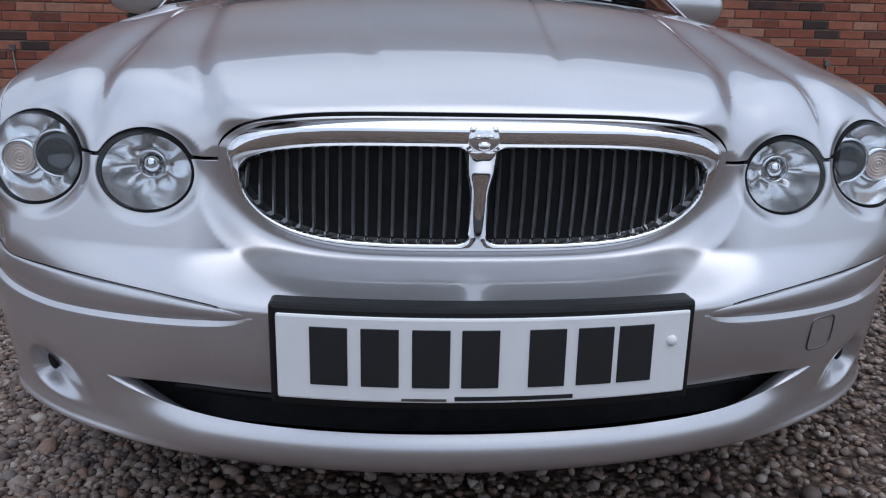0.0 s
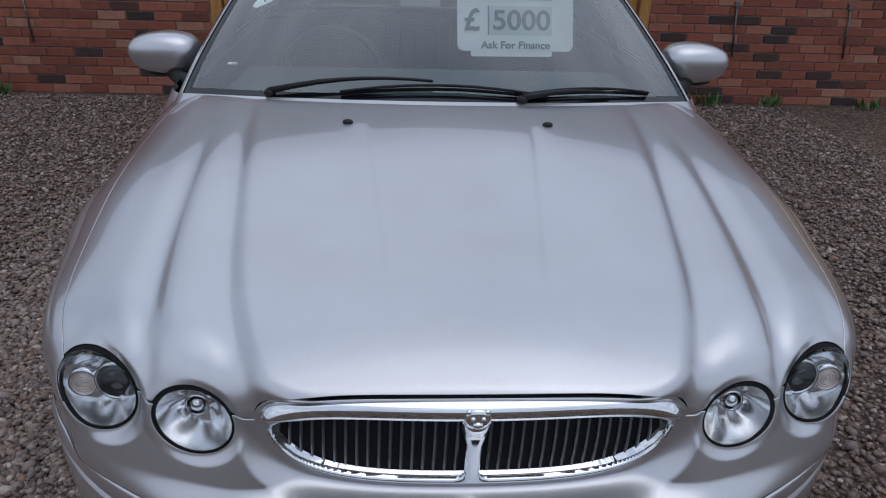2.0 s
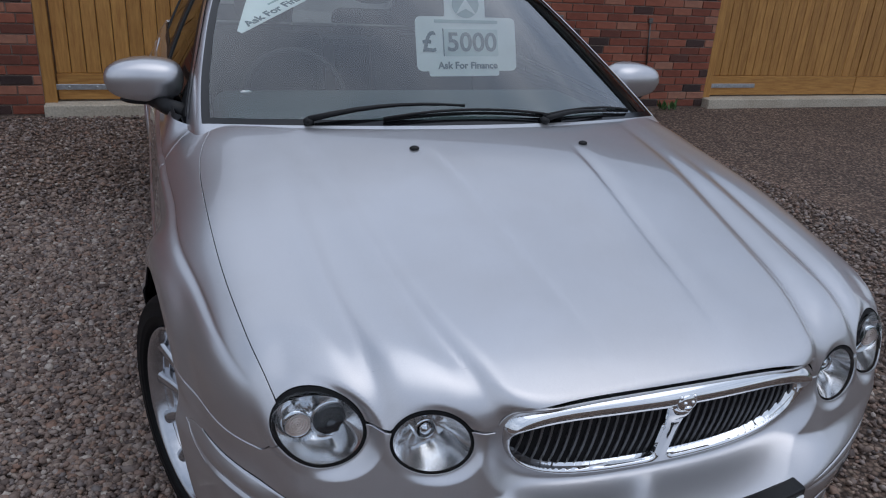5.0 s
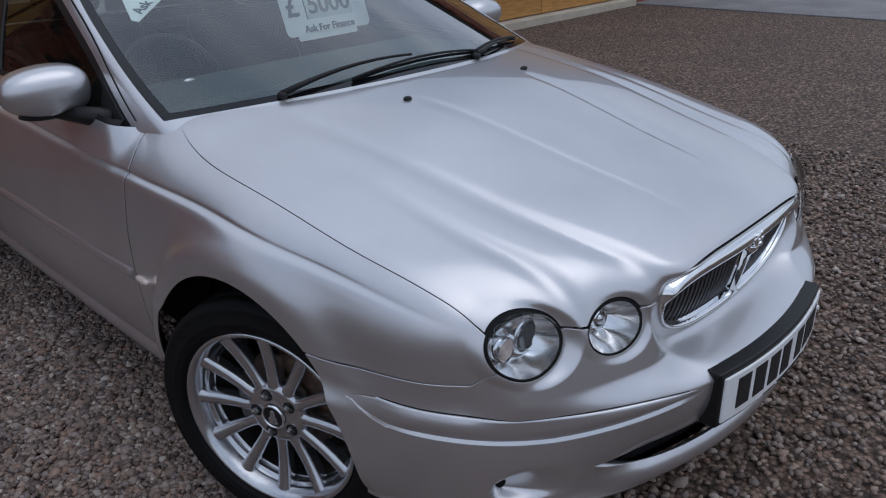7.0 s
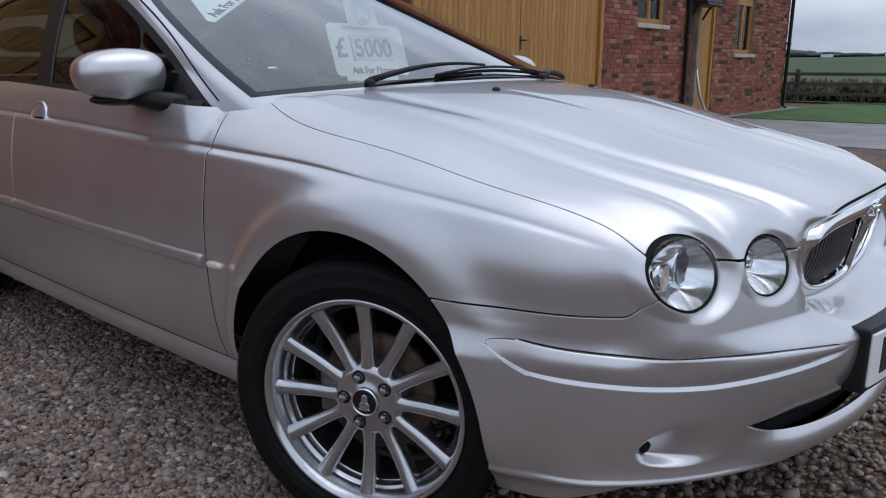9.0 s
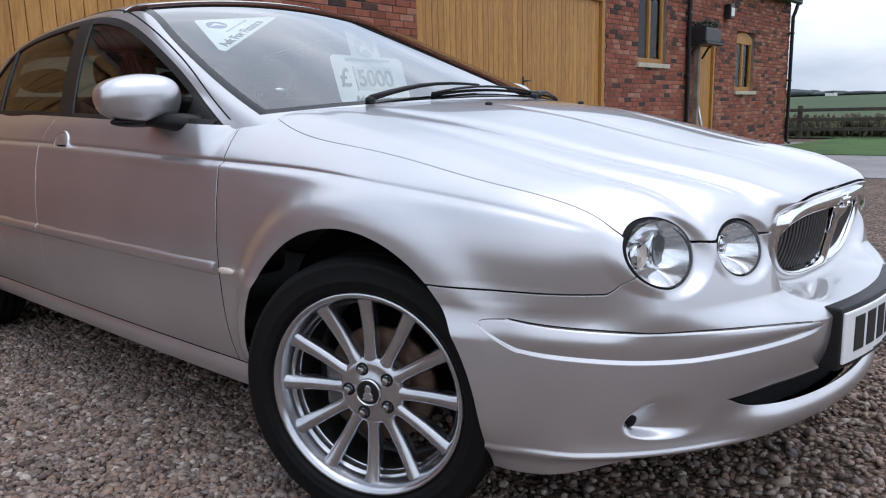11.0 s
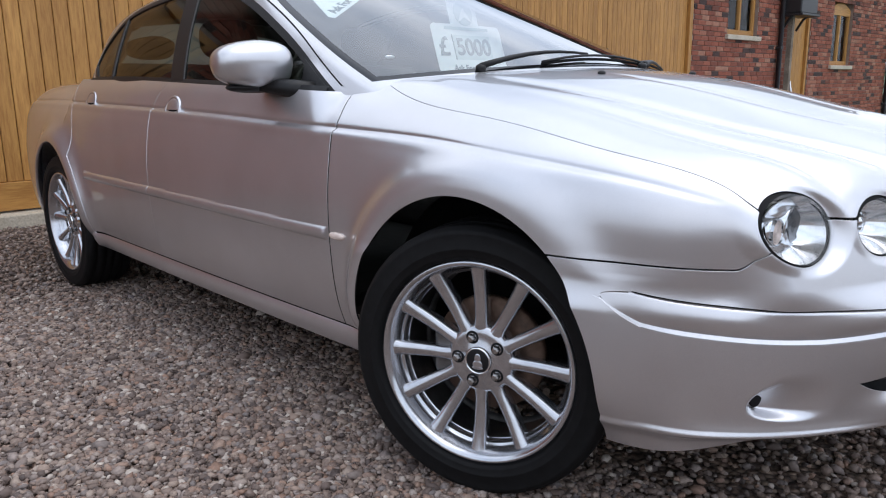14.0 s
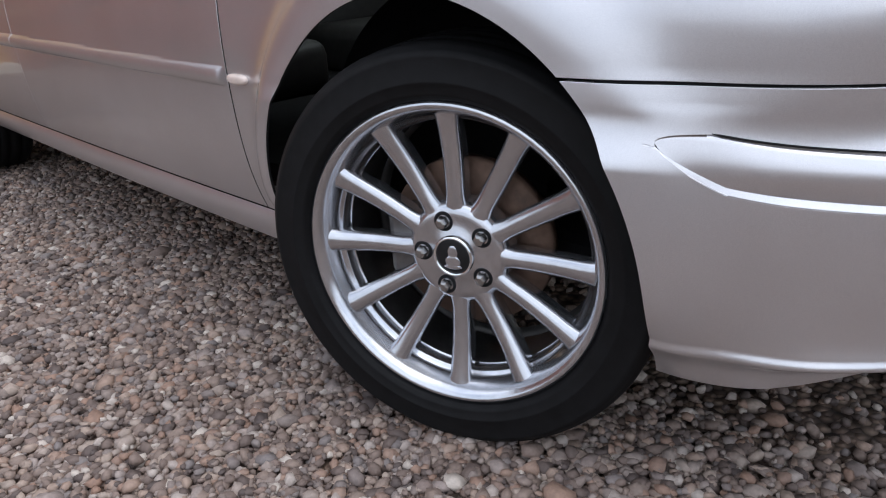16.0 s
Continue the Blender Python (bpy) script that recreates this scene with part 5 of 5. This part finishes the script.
CW, CH = .285, .150
flat("card", rounded(CW, CH, .016), CARD, sign)
flat("card_tab", rounded(.115, .10, .008, -.002, CH / 2 + .035), CARD, sign, -.0003)
flat("lower_card", rounded(.20, .02, .006, -.01, -CH / 2 - .004), CARD, sign, -.0004)
flat("logo_disc", disc(.038, 0, CH / 2 + .035), CARD_GREY, sign, .001)
flat("logo_wedge", [(-.03, CH / 2 + .005), (0, CH / 2 + .05), (.03, CH / 2 + .005), (0, CH / 2 + .022)], CARD, sign, .0022)
flat("price_panel", rounded(.155, .075, .004, .012, .004), CARD_PANEL, sign, .0009, .0006)
flat("panel_edge", [(-.0685, -.034), (-.0655, -.034), (-.0655, .042), (-.0685, .042)], CARD_INK, sign, .001)
flat("name_bar", rounded(.18, .0085, .002, .0, .062), CARD_GREY, sign, .001)
T = lambda x, y: pose(x, y, .0022)
text_mesh("5000", .072, "price_digits", CARD_INK, sign, T(.014, .003), bold=.0012)
text_mesh("£", .078, "pound_sign", CARD_INK, sign, T(-.108, .003), bold=.0012)
text_mesh("Ask For Finance", .026, "card_words", CARD_INK, sign, T(.0, -.060), bold=.0006)

tri_card = new("finance_sticker")
tagged(tri_card, "pale triangular finance sticker behind the windscreen", "sign")
a, b, c = (on_cabin(*q)[0] - on_cabin(*q)[1] * .012 for q in ((-.515, 1.105), (-.24, 1.045), (-.535, .822)))
ux = (b - a).normalized()
un = ux.cross(c - a).normalized()
un = -un if un.z < 0 else un
uy = un.cross(ux)
tri_card.matrix_basis = Matrix.Translation(a) @ Matrix((ux, uy, un)).transposed().to_4x4()
flat("sticker", [(.012, 0), (.0, -.012), (-.028, -.285), (-.012, -.30), (.29, -.012), (.285, 0)], CARD, tri_card)
flat("logo_disc", disc(.034, .055, -.062), CARD_BLUE, tri_card, .001)
flat("logo_wedge", [(.025, -.078), (.055, -.045), (.085, -.078), (.055, -.064)], CARD, tri_card, .0022)
text_mesh("Ask For Finance", .046, "sticker_words", CARD_INK, tri_card, pose(.105, -.150, .0022, 0, 0, 44), bold=.0008)
flat("small_print_bar", [(.06, -.125), (.17, -.022), (.176, -.028), (.066, -.131)], CARD_GREY, tri_card, .001)
p, n = on_cabin(-.60, .548)
part("tax_disc", ellipsoid(p - n * .01, (.016, .010, .005), None, 14, 8), PLATE_WHITE, ws_ob, "small white sticker", True)

# ---- the building behind ----
WY = 4.80
WALL_TOP = 3.35
WALL_L, WALL_R = -7.5, 17.6
# openings: x0, x1, z0, z1
HOLES = [(-1.65, 2.0, 0.0, 2.65), (4.53, 8.78, 0.0, 2.65), (9.86, 10.92, 1.69, 2.95), (12.2, 13.16, 0.0, 2.34), (14.24, 15.28, 1.255, 2.48)]


def wall_pieces(name, y0, y1, mat, label):
    xs = sorted({WALL_L, WALL_R, *[h[0] for h in HOLES], *[h[1] for h in HOLES]})
    bm = bmesh.new()
    for a, b in zip(xs, xs[1:]):
        mid = (a + b) / 2
        spans = [(h[2], h[3]) for h in HOLES if h[0] < mid < h[1]]
        z = -.1
        for z0, z1 in sorted(spans):
            if z0 > z + .001 and z0 > 0:
                box_bm(a, y0, z, b, y1, z0, 0, bm)
            z = z1
        box_bm(a, y0, z, b, y1, WALL_TOP, 0, bm)
    return structure(part(name, bm, mat), label, "wall")


wall = wall_pieces("wall_north", WY + .012, WY + .30, MORTAR, "red brick farm building wall with oak doors")
bm = box_bm(WALL_R - .30, WY + .31, -.1, WALL_R, WY + 6, WALL_TOP)
structure(part("wall_east", bm, MORTAR), "gable end of the brick building", "wall")
bm = bmesh.new()
box_bm(WALL_L - .2, WY - .22, WALL_TOP, WALL_R + .12, WY + .35, WALL_TOP + .10, .01, bm)
structure(part("eaves", bm, PIPE_BLACK), "dark eaves board", "eaves")
bm = bmesh.new()
vs = [bm.verts.new(c) for c in ((WALL_L - .3, WY - .30, WALL_TOP + .08), (WALL_R + .2, WY - .30, WALL_TOP + .08), (WALL_R + .2, WY + 4.1, WALL_TOP + 1.15), (WALL_L - .3, WY + 4.1, WALL_TOP + 1.15),
                                (WALL_R + .2, WY + 8.5, WALL_TOP + .08), (WALL_L - .3, WY + 8.5, WALL_TOP + .08))]
bm.faces.new((vs[0], vs[1], vs[2], vs[3]))
bm.faces.new((vs[3], vs[2], vs[4], vs[5]))
bm.faces.new((vs[0], vs[5], vs[4], vs[1]))
bm.faces.new((vs[1], vs[4], vs[2]))
bm.faces.new((vs[0], vs[3], vs[5]))
structure(part("roof_slates", bm, ROOF_DARK), "dark slate roof", "roof")
bm = lathe([(WALL_L, .055), (WALL_R + .14, .055)], 12, "x")
bmesh.ops.translate(bm, verts=bm.verts[:], vec=(0, WY - .16, WALL_TOP - .02))
gut = part("gutter", bm, PIPE_BLACK, None, "", True)
structure(gut, "black rain gutter under the eaves", "gutter")
for px in (11.72, WALL_R - .02):
    bm = tube([(px, WY - .16, WALL_TOP - .05), (px, WY - .10, WALL_TOP - .25), (px, WY - .06, WALL_TOP - .35), (px, WY - .06, .06), (px, WY - .14, .03)], .042, 12)
    for z in (.4, 1.5, 2.6):
        box_bm(px - .055, WY - .10, z, px + .055, WY + .01, z + .05, .005, bm)
    dp = part("downpipe", bm, PIPE_BLACK, None, "", True)
    tagged(dp, "black downpipe fixed to the brick wall", "downpipe", "downpipes")


def garage_door(name, x0, x1, top, handle_x):
    d = new(name)
    tagged(d, "closed oak double garage door with vertical boards", "garage door", "garage doors")
    y = WY + .06
    for a, b, c, e in ((x0, x0 + .09, 0, top), (x1 - .09, x1, 0, top)):
        part("jamb", box_bm(a, y - .05, c, b, y + .12, e, .006), OAK, d)
    part("head", box_bm(x0 + .09, y - .05, top - .09, x1 - .09, y + .12, top, .006), OAK_H, d)
    mid = (x0 + x1) / 2
    for a, b in ((x0 + .10, mid - .004), (mid + .004, x1 - .10)):
        part("bottom_rail", box_bm(a, y - .012, .10, b, y + .05, .30, .004), OAK_H, d)
        n = max(1, round((b - a) / .108))
        w = (b - a) / n
        for i in range(n):
            z0 = .302
            part("board", box_bm(a + i * w + .0025, y, z0, a + (i + 1) * w - .0025, y + .04, top - .095, .004, seg=1), OAK, d)
        part("backing", box_bm(a, y + .041, .10, b, y + .06, top - .09), OLD_WOOD, d)
    # galvanised strap hinges near the foot and head
    for xe, s in ((x0 + .06, 1), (x1 - .06, -1)):
        for z in (.20,):
            bm = box_bm(min(xe, xe + s * .62), y - .024, z - .022, max(xe, xe + s * .62), y - .013, z + .022, .004)
            tube([(xe, y - .03, z - .06), (xe, y - .03, z + .06)], .016, 8, bm)
            for k in range(3):
                merge(bm, ellipsoid((xe + s * (.12 + .2 * k), y - .026, z), (.010, .006, .010), None, 8, 6))
            part("strap_hinge", bm, GALV, d, "galvanised strap hinge")
    if handle_x is None:
        part("threshold", box_bm(x0, WY - .10, -.02, x1, WY + .14, .085, .01), STONE, d, "pale stone threshold")
        return d
    bm = box_bm(handle_x - .02, y - .01, 1.22, handle_x + .02, y, 1.40, .004)
    tube([(handle_x, y - .05, 1.34), (handle_x + .11, y - .05, 1.345)], .010, 8, bm)
    tube([(handle_x, y, 1.34), (handle_x, y - .055, 1.34)], .010, 8, bm)
    part("lever_handle", bm, PIPE_BLACK, d, "black lever handle")
    part("threshold", box_bm(x0, WY - .10, -.02, x1, WY + .14, .085, .01), STONE, d, "pale stone threshold")
    return d


garage_door("garage_door", *HOLES[0][:2], 2.65, None)
garage_door("garage_door", *HOLES[1][:2], 2.65, 6.66)


def casement(name, x0, x1, z0, z1, arched):
    w = new(name)
    tagged(w, "oak casement window with a stone sill", "window", "windows", "structure")
    y = WY + .10
    f = .06
    part("sill", box_bm(x0 - .07, WY - .05, z0 - .075, x1 + .07, WY + .13, z0, .008), STONE, w, "pale stone sill")
    for a, b in ((x0, x0 + f), (x1 - f, x1), ((x0 + x1) / 2 - .028, (x0 + x1) / 2 + .028)):
        part("stile", box_bm(a, y - .034, z0, b, y + .044, z1 if not arched else z1 - .235, .005), OAK, w)
    part("bottom_rail", box_bm(x0 + f, y - .03, z0, x1 - f, y + .04, z0 + .09, .005), OAK_H, w)
    if arched:
        bm = bmesh.new()
        n = 12
        rows = []
        for i in range(n + 1):
            t = i / n
            xx = x0 + (x1 - x0) * t
            zz = z1 - .13 * (2 * t - 1) ** 2
            rows.append([bm.verts.new((xx, yy, z)) for yy, z in ((y - .036, z1 - .24), (y - .036, zz), (y + .046, zz), (y + .046, z1 - .24))])
        for r0, r1 in zip(rows, rows[1:]):
            for k in range(4):
                bm.faces.new((r0[k], r1[k], r1[(k + 1) % 4], r0[(k + 1) % 4]))
        part("arched_head", bm, OAK_H, w)
    else:
        part("top_rail", box_bm(x0 + f, y - .03, z1 - .09, x1 - f, y + .04, z1, .005), OAK_H, w)
    c = (x0 + x1) / 2
    for a, b in ((x0 + f, c - .028), (c + .028, x1 - f)):
        g = part("pane", box_bm(a, y + .0, z0 + .09, b, y + .006, z1 - .09), WINDOW_GLASS, w)
        g.visible_shadow = False
        part("curtain", box_bm(a - .02, y + .045, z0 + .02, b + .02, y + .055, z1 - .05), FAR_WHITE, w)
    return w


casement("window_1", *HOLES[2], False)
casement("window_2", *HOLES[4], True)

ed = new("entrance_door")
tagged(ed, "narrow oak entrance door standing in a brick opening", "door")
x0, x1, _, z1 = HOLES[3]
for a, b in ((x0, x0 + .08), (x1 - .08, x1)):
    part("jamb", box_bm(a, WY + .02, 0, b, WY + .16, z1, .005), OAK, ed)
part("head", box_bm(x0 + .08, WY + .02, z1 - .08, x1 - .08, WY + .16, z1, .005), OAK_H, ed)
for i in range(5):
    w = (x1 - x0 - .17) / 5
    part("board", box_bm(x0 + .085 + i * w + .002, WY + .07, .06, x0 + .085 + (i + 1) * w - .002, WY + .11, z1 - .085, .003, seg=1), OAK, ed)

canopy = new("door_canopy")
tagged(canopy, "small dark porch canopy on timber brackets over the door", "canopy")
part("canopy_roof", box_bm(11.72, WY - .40, 2.06, 12.50, WY - .01, 2.10, .01), PIPE_BLACK, canopy)
part("canopy_box", box_bm(11.76, WY - .36, 2.10, 12.46, WY - .03, 2.36, .02), PIPE_BLACK, canopy)
bm = bmesh.new()
rnd = random.Random(4)
for i in range(130):
    c = (12.11 + rnd.uniform(-.34, .34), WY - .19 + rnd.uniform(-.14, .14), 2.38 + rnd.uniform(-.02, .09))
    merge(bm, ellipsoid(c, (rnd.uniform(.015, .035), rnd.uniform(.015, .035), rnd.uniform(.012, .03)), None, 6, 4))
part("planting", bm, HEDGE, canopy, "dark trailing plants")
for xx in (11.82, 12.40):
    part("bracket", tube([(xx, WY - .03, 1.84), (xx, WY - .14, 2.02), (xx, WY - .29, 2.14)], .022, 6), PIPE_BLACK, canopy)
part("post", box_bm(11.93, WY - .16, 0, 12.02, WY - .07, 2.06, .006), OLD_WOOD, canopy)
bm = tube([(12.12, WY - .10, .95), (12.15, WY - .18, .5), (12.20, WY - .30, .18), (12.40, WY - .42, .06), (12.72, WY - .5, .05)], .028, 8)
tagged(part("drain_hose", bm, GALV, None, "", True), "grey flexible pipe lying against the wall", "pipe")
lamp = part("wall_lamp", box_bm(13.46, WY - .14, 2.65, 13.66, WY - .0, 2.93, .02), PIPE_BLACK)
tagged(lamp, "black wall lantern on red brick", "lamp")
part("lantern_glass", box_bm(13.48, WY - .15, 2.70, 13.64, WY - .13, 2.86, .004), FAR_WHITE, lamp)
for sx in (-3.12, 2.73, 3.72):
    bm = tube([(sx, WY - .012, .83), (sx + .03, WY - .012, .41)], .008, 6)
    box_bm(sx - .022, WY - .02, .815, sx + .022, WY - .0, .865, .004, bm)
    tagged(part("wall_tie_rod", bm, STEEL), "thin rusty rod hanging on the brick wall", "rod", "wall rods")

# plain low wall opposite the building, unseen, added to darken reflections in the bumper
structure(part("wall_south", box_bm(-26, -13.4, -.1, 7, -13, 1.5), MORTAR), "plain low unseen wall added to darken the car's reflections", "wall")
# paving and grass
slab("paving", 8.85, -30, 18.4, WY + .011, .006, CONCRETE, "grey concrete drive beside the gravel", "paving", .05)
slab("grass_verge", 13.4, -60, 20.9, WY - .35, .02, GRASS, "strip of short green grass", "grass", .06)


def rise(x):
    """The field's gentle climb away from the yard."""
    return .03 + 4.4 * float(step(np.array((x - 26) / 300)))


bm = bmesh.new()
xs = [20.9, 26, 34, 45, 60, 80, 105, 135, 170, 210, 255, 300, 340, 420, 700]
ys = list(range(-420, 641, 40))
grid = [[bm.verts.new((x, y, rise(x) + (.5 * math.sin(y * .02 + x * .01) * min(1, (x - 20.9) / 120)))) for y in ys] for x in xs]
for r0, r1 in zip(grid, grid[1:]):
    for k in range(len(ys) - 1):
        bm.faces.new((r0[k], r1[k], r1[k + 1], r0[k + 1])).smooth = True
structure(part("field", bm, FIELD), "wide green farm field rising to the horizon", "field")

# fence
fence = new("fence")
tagged(fence, "weathered post and rail field fence", "fence")
for i in range(13):
    y = -9 + i * 2.4
    part("post", box_bm(20.8, y - .06, 0, 20.92, y + .06, .92, .01), FENCE_WOOD, fence)
for z in (.26, .53, .79):
    for i in range(6):
        part("rail", box_bm(20.76, -9 + i * 4.8, z - .045, 20.80, -9 + (i + 1) * 4.8 - .01, z + .045, .005), FENCE_WOOD, fence)
# hedge behind the fence
bm = bmesh.new()
rnd = random.Random(7)
for i in range(3600):
    y = rnd.uniform(-10, 19)
    merge(bm, ellipsoid((22.0 + rnd.uniform(-.5, .5), y, rnd.uniform(.05, .50)), (rnd.uniform(.03, .09), rnd.uniform(.03, .09), rnd.uniform(.08, .26)), None, 5, 4))
tagged(part("hedge", bm, BRUSH), "low brown brushwood hedge behind the field fence", "hedge", kind="stuff")
# far trees and houses
bm = bmesh.new()
for i in range(900):
    a = rnd.uniform(-.35, 1.25)
    d = rnd.uniform(330, 420)
    hgt = rnd.uniform(1.5, 3.6) * (1 + .5 * math.sin(a * 23) * math.sin(a * 7))
    x, y = d * math.cos(a), d * math.sin(a)
    merge(bm, ellipsoid((x, y, rise(x) + hgt * .3), (rnd.uniform(3, 9), rnd.uniform(3, 9), hgt * .5), None, 6, 5))
tagged(part("distant_trees", bm, FAR_TREES), "line of distant trees on the horizon, haze painted into their colour", "trees", kind="stuff")
for i in range(9):
    a = .02 + i * .075
    x, y = 300 * math.cos(a), 300 * math.sin(a)
    zb = rise(x) - .4
    h = new("distant_house")
    tagged(h, "small white distant house among trees", "house", "distant houses")
    part("wall", box_bm(x, y, zb, x + 4, y + 3 + 1.5 * (i % 3), zb + 1.1), FAR_WHITE, h)
    part("roof", box_bm(x - .2, y - .2, zb + 1.1, x + 4.2, y + 3.2 + 1.5 * (i % 3), zb + 1.6, .4, seg=1), ROOF_DARK, h)

# weeds at the wall's foot
for wx, wy in ((3.13, 4.70), (-3.4, 4.72), (2.6, 4.74), (4.0, 4.66)):
    bm = bmesh.new()
    for i in range(26):
        a, l = rnd.uniform(0, 2 * math.pi), rnd.uniform(.05, .12)
        p0 = Vector((wx + rnd.uniform(-.09, .09), wy + rnd.uniform(-.04, .03), 0))
        p1 = p0 + Vector((math.cos(a) * l * .6, math.sin(a) * l * .4, l))
        s = Vector((-math.sin(a), math.cos(a), 0)) * .012
        v = [bm.verts.new(q) for q in (p0 - s * .4, p0 + s * .4, (p0 + p1) / 2 + s, p1, (p0 + p1) / 2 - s)]
        bm.faces.new(v)
    tagged(part("weed", bm, LEAF), "tuft of green weeds at the wall's foot", "plant", "weeds")

# ---- pebbles ----
def pebbles(name, n, rnd, area, size, label, avoid=True):
    base = bmesh.new()
    bmesh.ops.create_icosphere(base, subdivisions=1, radius=1)
    bv = np.array([v.co[:] for v in base.verts])
    bf = np.array([[v.index for v in f.verts] for f in base.faces])
    base.free()
    g = np.random.RandomState(rnd)
    x, y = area(g, n)
    s = g.lognormal(0, .28, n) * size
    k = len(bv)
    V = np.repeat(bv[None], n, 0) * (1 + .16 * g.randn(n, k, 1)).clip(.7, 1.35)
    V *= np.stack([s * g.uniform(.8, 1.45, n), s * g.uniform(.75, 1.1, n), s * g.uniform(.5, .8, n)], 1)[:, None]
    a = g.uniform(0, 2 * np.pi, n)
    tilt = g.normal(0, .35, n)
    c, sn = np.cos(tilt), np.sin(tilt)
    X, Y, Z = V[..., 0] * c[:, None] - V[..., 2] * sn[:, None], V[..., 1], V[..., 0] * sn[:, None] + V[..., 2] * c[:, None]
    c, sn = np.cos(a), np.sin(a)
    V = np.stack([X * c[:, None] - Y * sn[:, None], X * sn[:, None] + Y * c[:, None], Z], -1)
    V += np.stack([x, y, g.uniform(-.012, .004, n)], 1)[:, None]
    F = (bf[None] + (np.arange(n) * k)[:, None, None]).reshape(-1, 3)
    V = V.reshape(-1, 3)
    me = bpy.data.meshes.new(name)
    me.vertices.add(len(V))
    me.vertices.foreach_set("co", V.ravel())
    me.loops.add(len(F) * 3)
    me.loops.foreach_set("vertex_index", F.ravel())
    me.polygons.add(len(F))
    me.polygons.foreach_set("loop_start", np.arange(len(F)) * 3)
    me.polygons.foreach_set("use_smooth", np.ones(len(F), bool))
    me.update(calc_edges=True)
    me.materials.append(PEBBLE)
    ob = new(name, me)
    return tagged(ob, label, "gravel", kind="stuff")


def near_area(g, n):
    """Beside the car's flank, where stones are seen close."""
    x = -.55 - 1.35 * g.beta(1.0, 1.5, n) + g.uniform(-.1, .1, n)
    y = g.uniform(-1.25, 2.5, n) + g.normal(0, .22, n)
    return x, y


def wide_area(g, n):
    x = g.uniform(-3.6, 3.2, n)
    y = g.uniform(-1.6, 4.7, n)
    return x, y


pebbles("pebbles", 58000, 11, near_area, .0094, "loose rounded pebbles in brown, grey and cream")
pebbles("gravel", 80000, 12, wide_area, .0092, "loose brown gravel spread round the car")

# ---- bricks ----
def brick_mesh(l, h=.065, d=.10):
    bm = box_bm(-l / 2, 0, -h / 2, l / 2, d, h / 2, .004, seg=1)
    me = bpy.data.meshes.new("brick")
    bm.to_mesh(me)
    bm.free()
    me.materials.append(BRICK)
    return me


def clear(a, b, z0, z1):
    """The stretches of a course between a and b that no opening takes."""
    out = [(a, b)]
    for h in HOLES:
        if z1 > h[2] + .01 and z0 < h[3] - .01:
            nxt = []
            for p, q in out:
                if h[1] <= p or h[0] >= q:
                    nxt.append((p, q))
                else:
                    if p < h[0] - .03:
                        nxt.append((p, h[0] - .004))
                    if q > h[1] + .03:
                        nxt.append((h[1] + .004, q))
            out = nxt
    return out


full, half_b = brick_mesh(.215), brick_mesh(.1025)
singles, rest = 0, []
rnd = random.Random(21)
course = 0
z = .0325
while z < WALL_TOP - .04:
    off = (.1125 if course % 2 else 0) + (.056 if course % 4 > 1 else 0)
    x = WALL_L + off - .225
    while x < WALL_R:
        for p, q in clear(max(x, WALL_L), min(x + .215, WALL_R), z - .0325, z + .0325):
            if q - p > .02:
                rest.append((p, q, z, rnd.uniform(-.0025, .0025)))
        x += .225
    z += .075
    course += 1
near = [b for b in rest if b[1] - b[0] > .2149 and 2.0 < b[0] < 4.53 and b[2] < 1.15 or (b[1] - b[0] > .2149 and -2.75 < b[0] < -1.63 and b[2] < 1.15)]
near = near[:300]
near_set = set(near)
for p, q, z, dy in near:
    ob = new("brick", full)
    ob.location = ((p + q) / 2, WY + dy, z)
    ob.parent = wall
bm_v, bm_f = [], []
for p, q, z, dy in rest:
    if (p, q, z, dy) in near_set:
        continue
    i = len(bm_v)
    y0, e = WY + dy, .004
    bm_v += [(p, y0 + e, z - .0325), (q, y0 + e, z - .0325), (q, y0 + e, z + .0325), (p, y0 + e, z + .0325),
             (p + e, y0, z - .0325 + e), (q - e, y0, z - .0325 + e), (q - e, y0, z + .0325 - e), (p + e, y0, z + .0325 - e),
             (p, y0 + .05, z - .0325), (q, y0 + .05, z - .0325), (q, y0 + .05, z + .0325), (p, y0 + .05, z + .0325)]
    bm_f += [(i + 4, i + 5, i + 6, i + 7)]
    for k in range(4):
        j = (k + 1) % 4
        bm_f += [(i + k, i + j, i + 4 + j, i + 4 + k), (i + 8 + k, i + 8 + j, i + j, i + k)]
me = bpy.data.meshes.new("brickwork")
me.from_pydata(bm_v, [], bm_f)
me.materials.append(BRICK_REST)
ob = new("brickwork", me)
ob.parent = wall
tagged(ob, "red multi-tone bricks laid in lime mortar", kind="stuff")
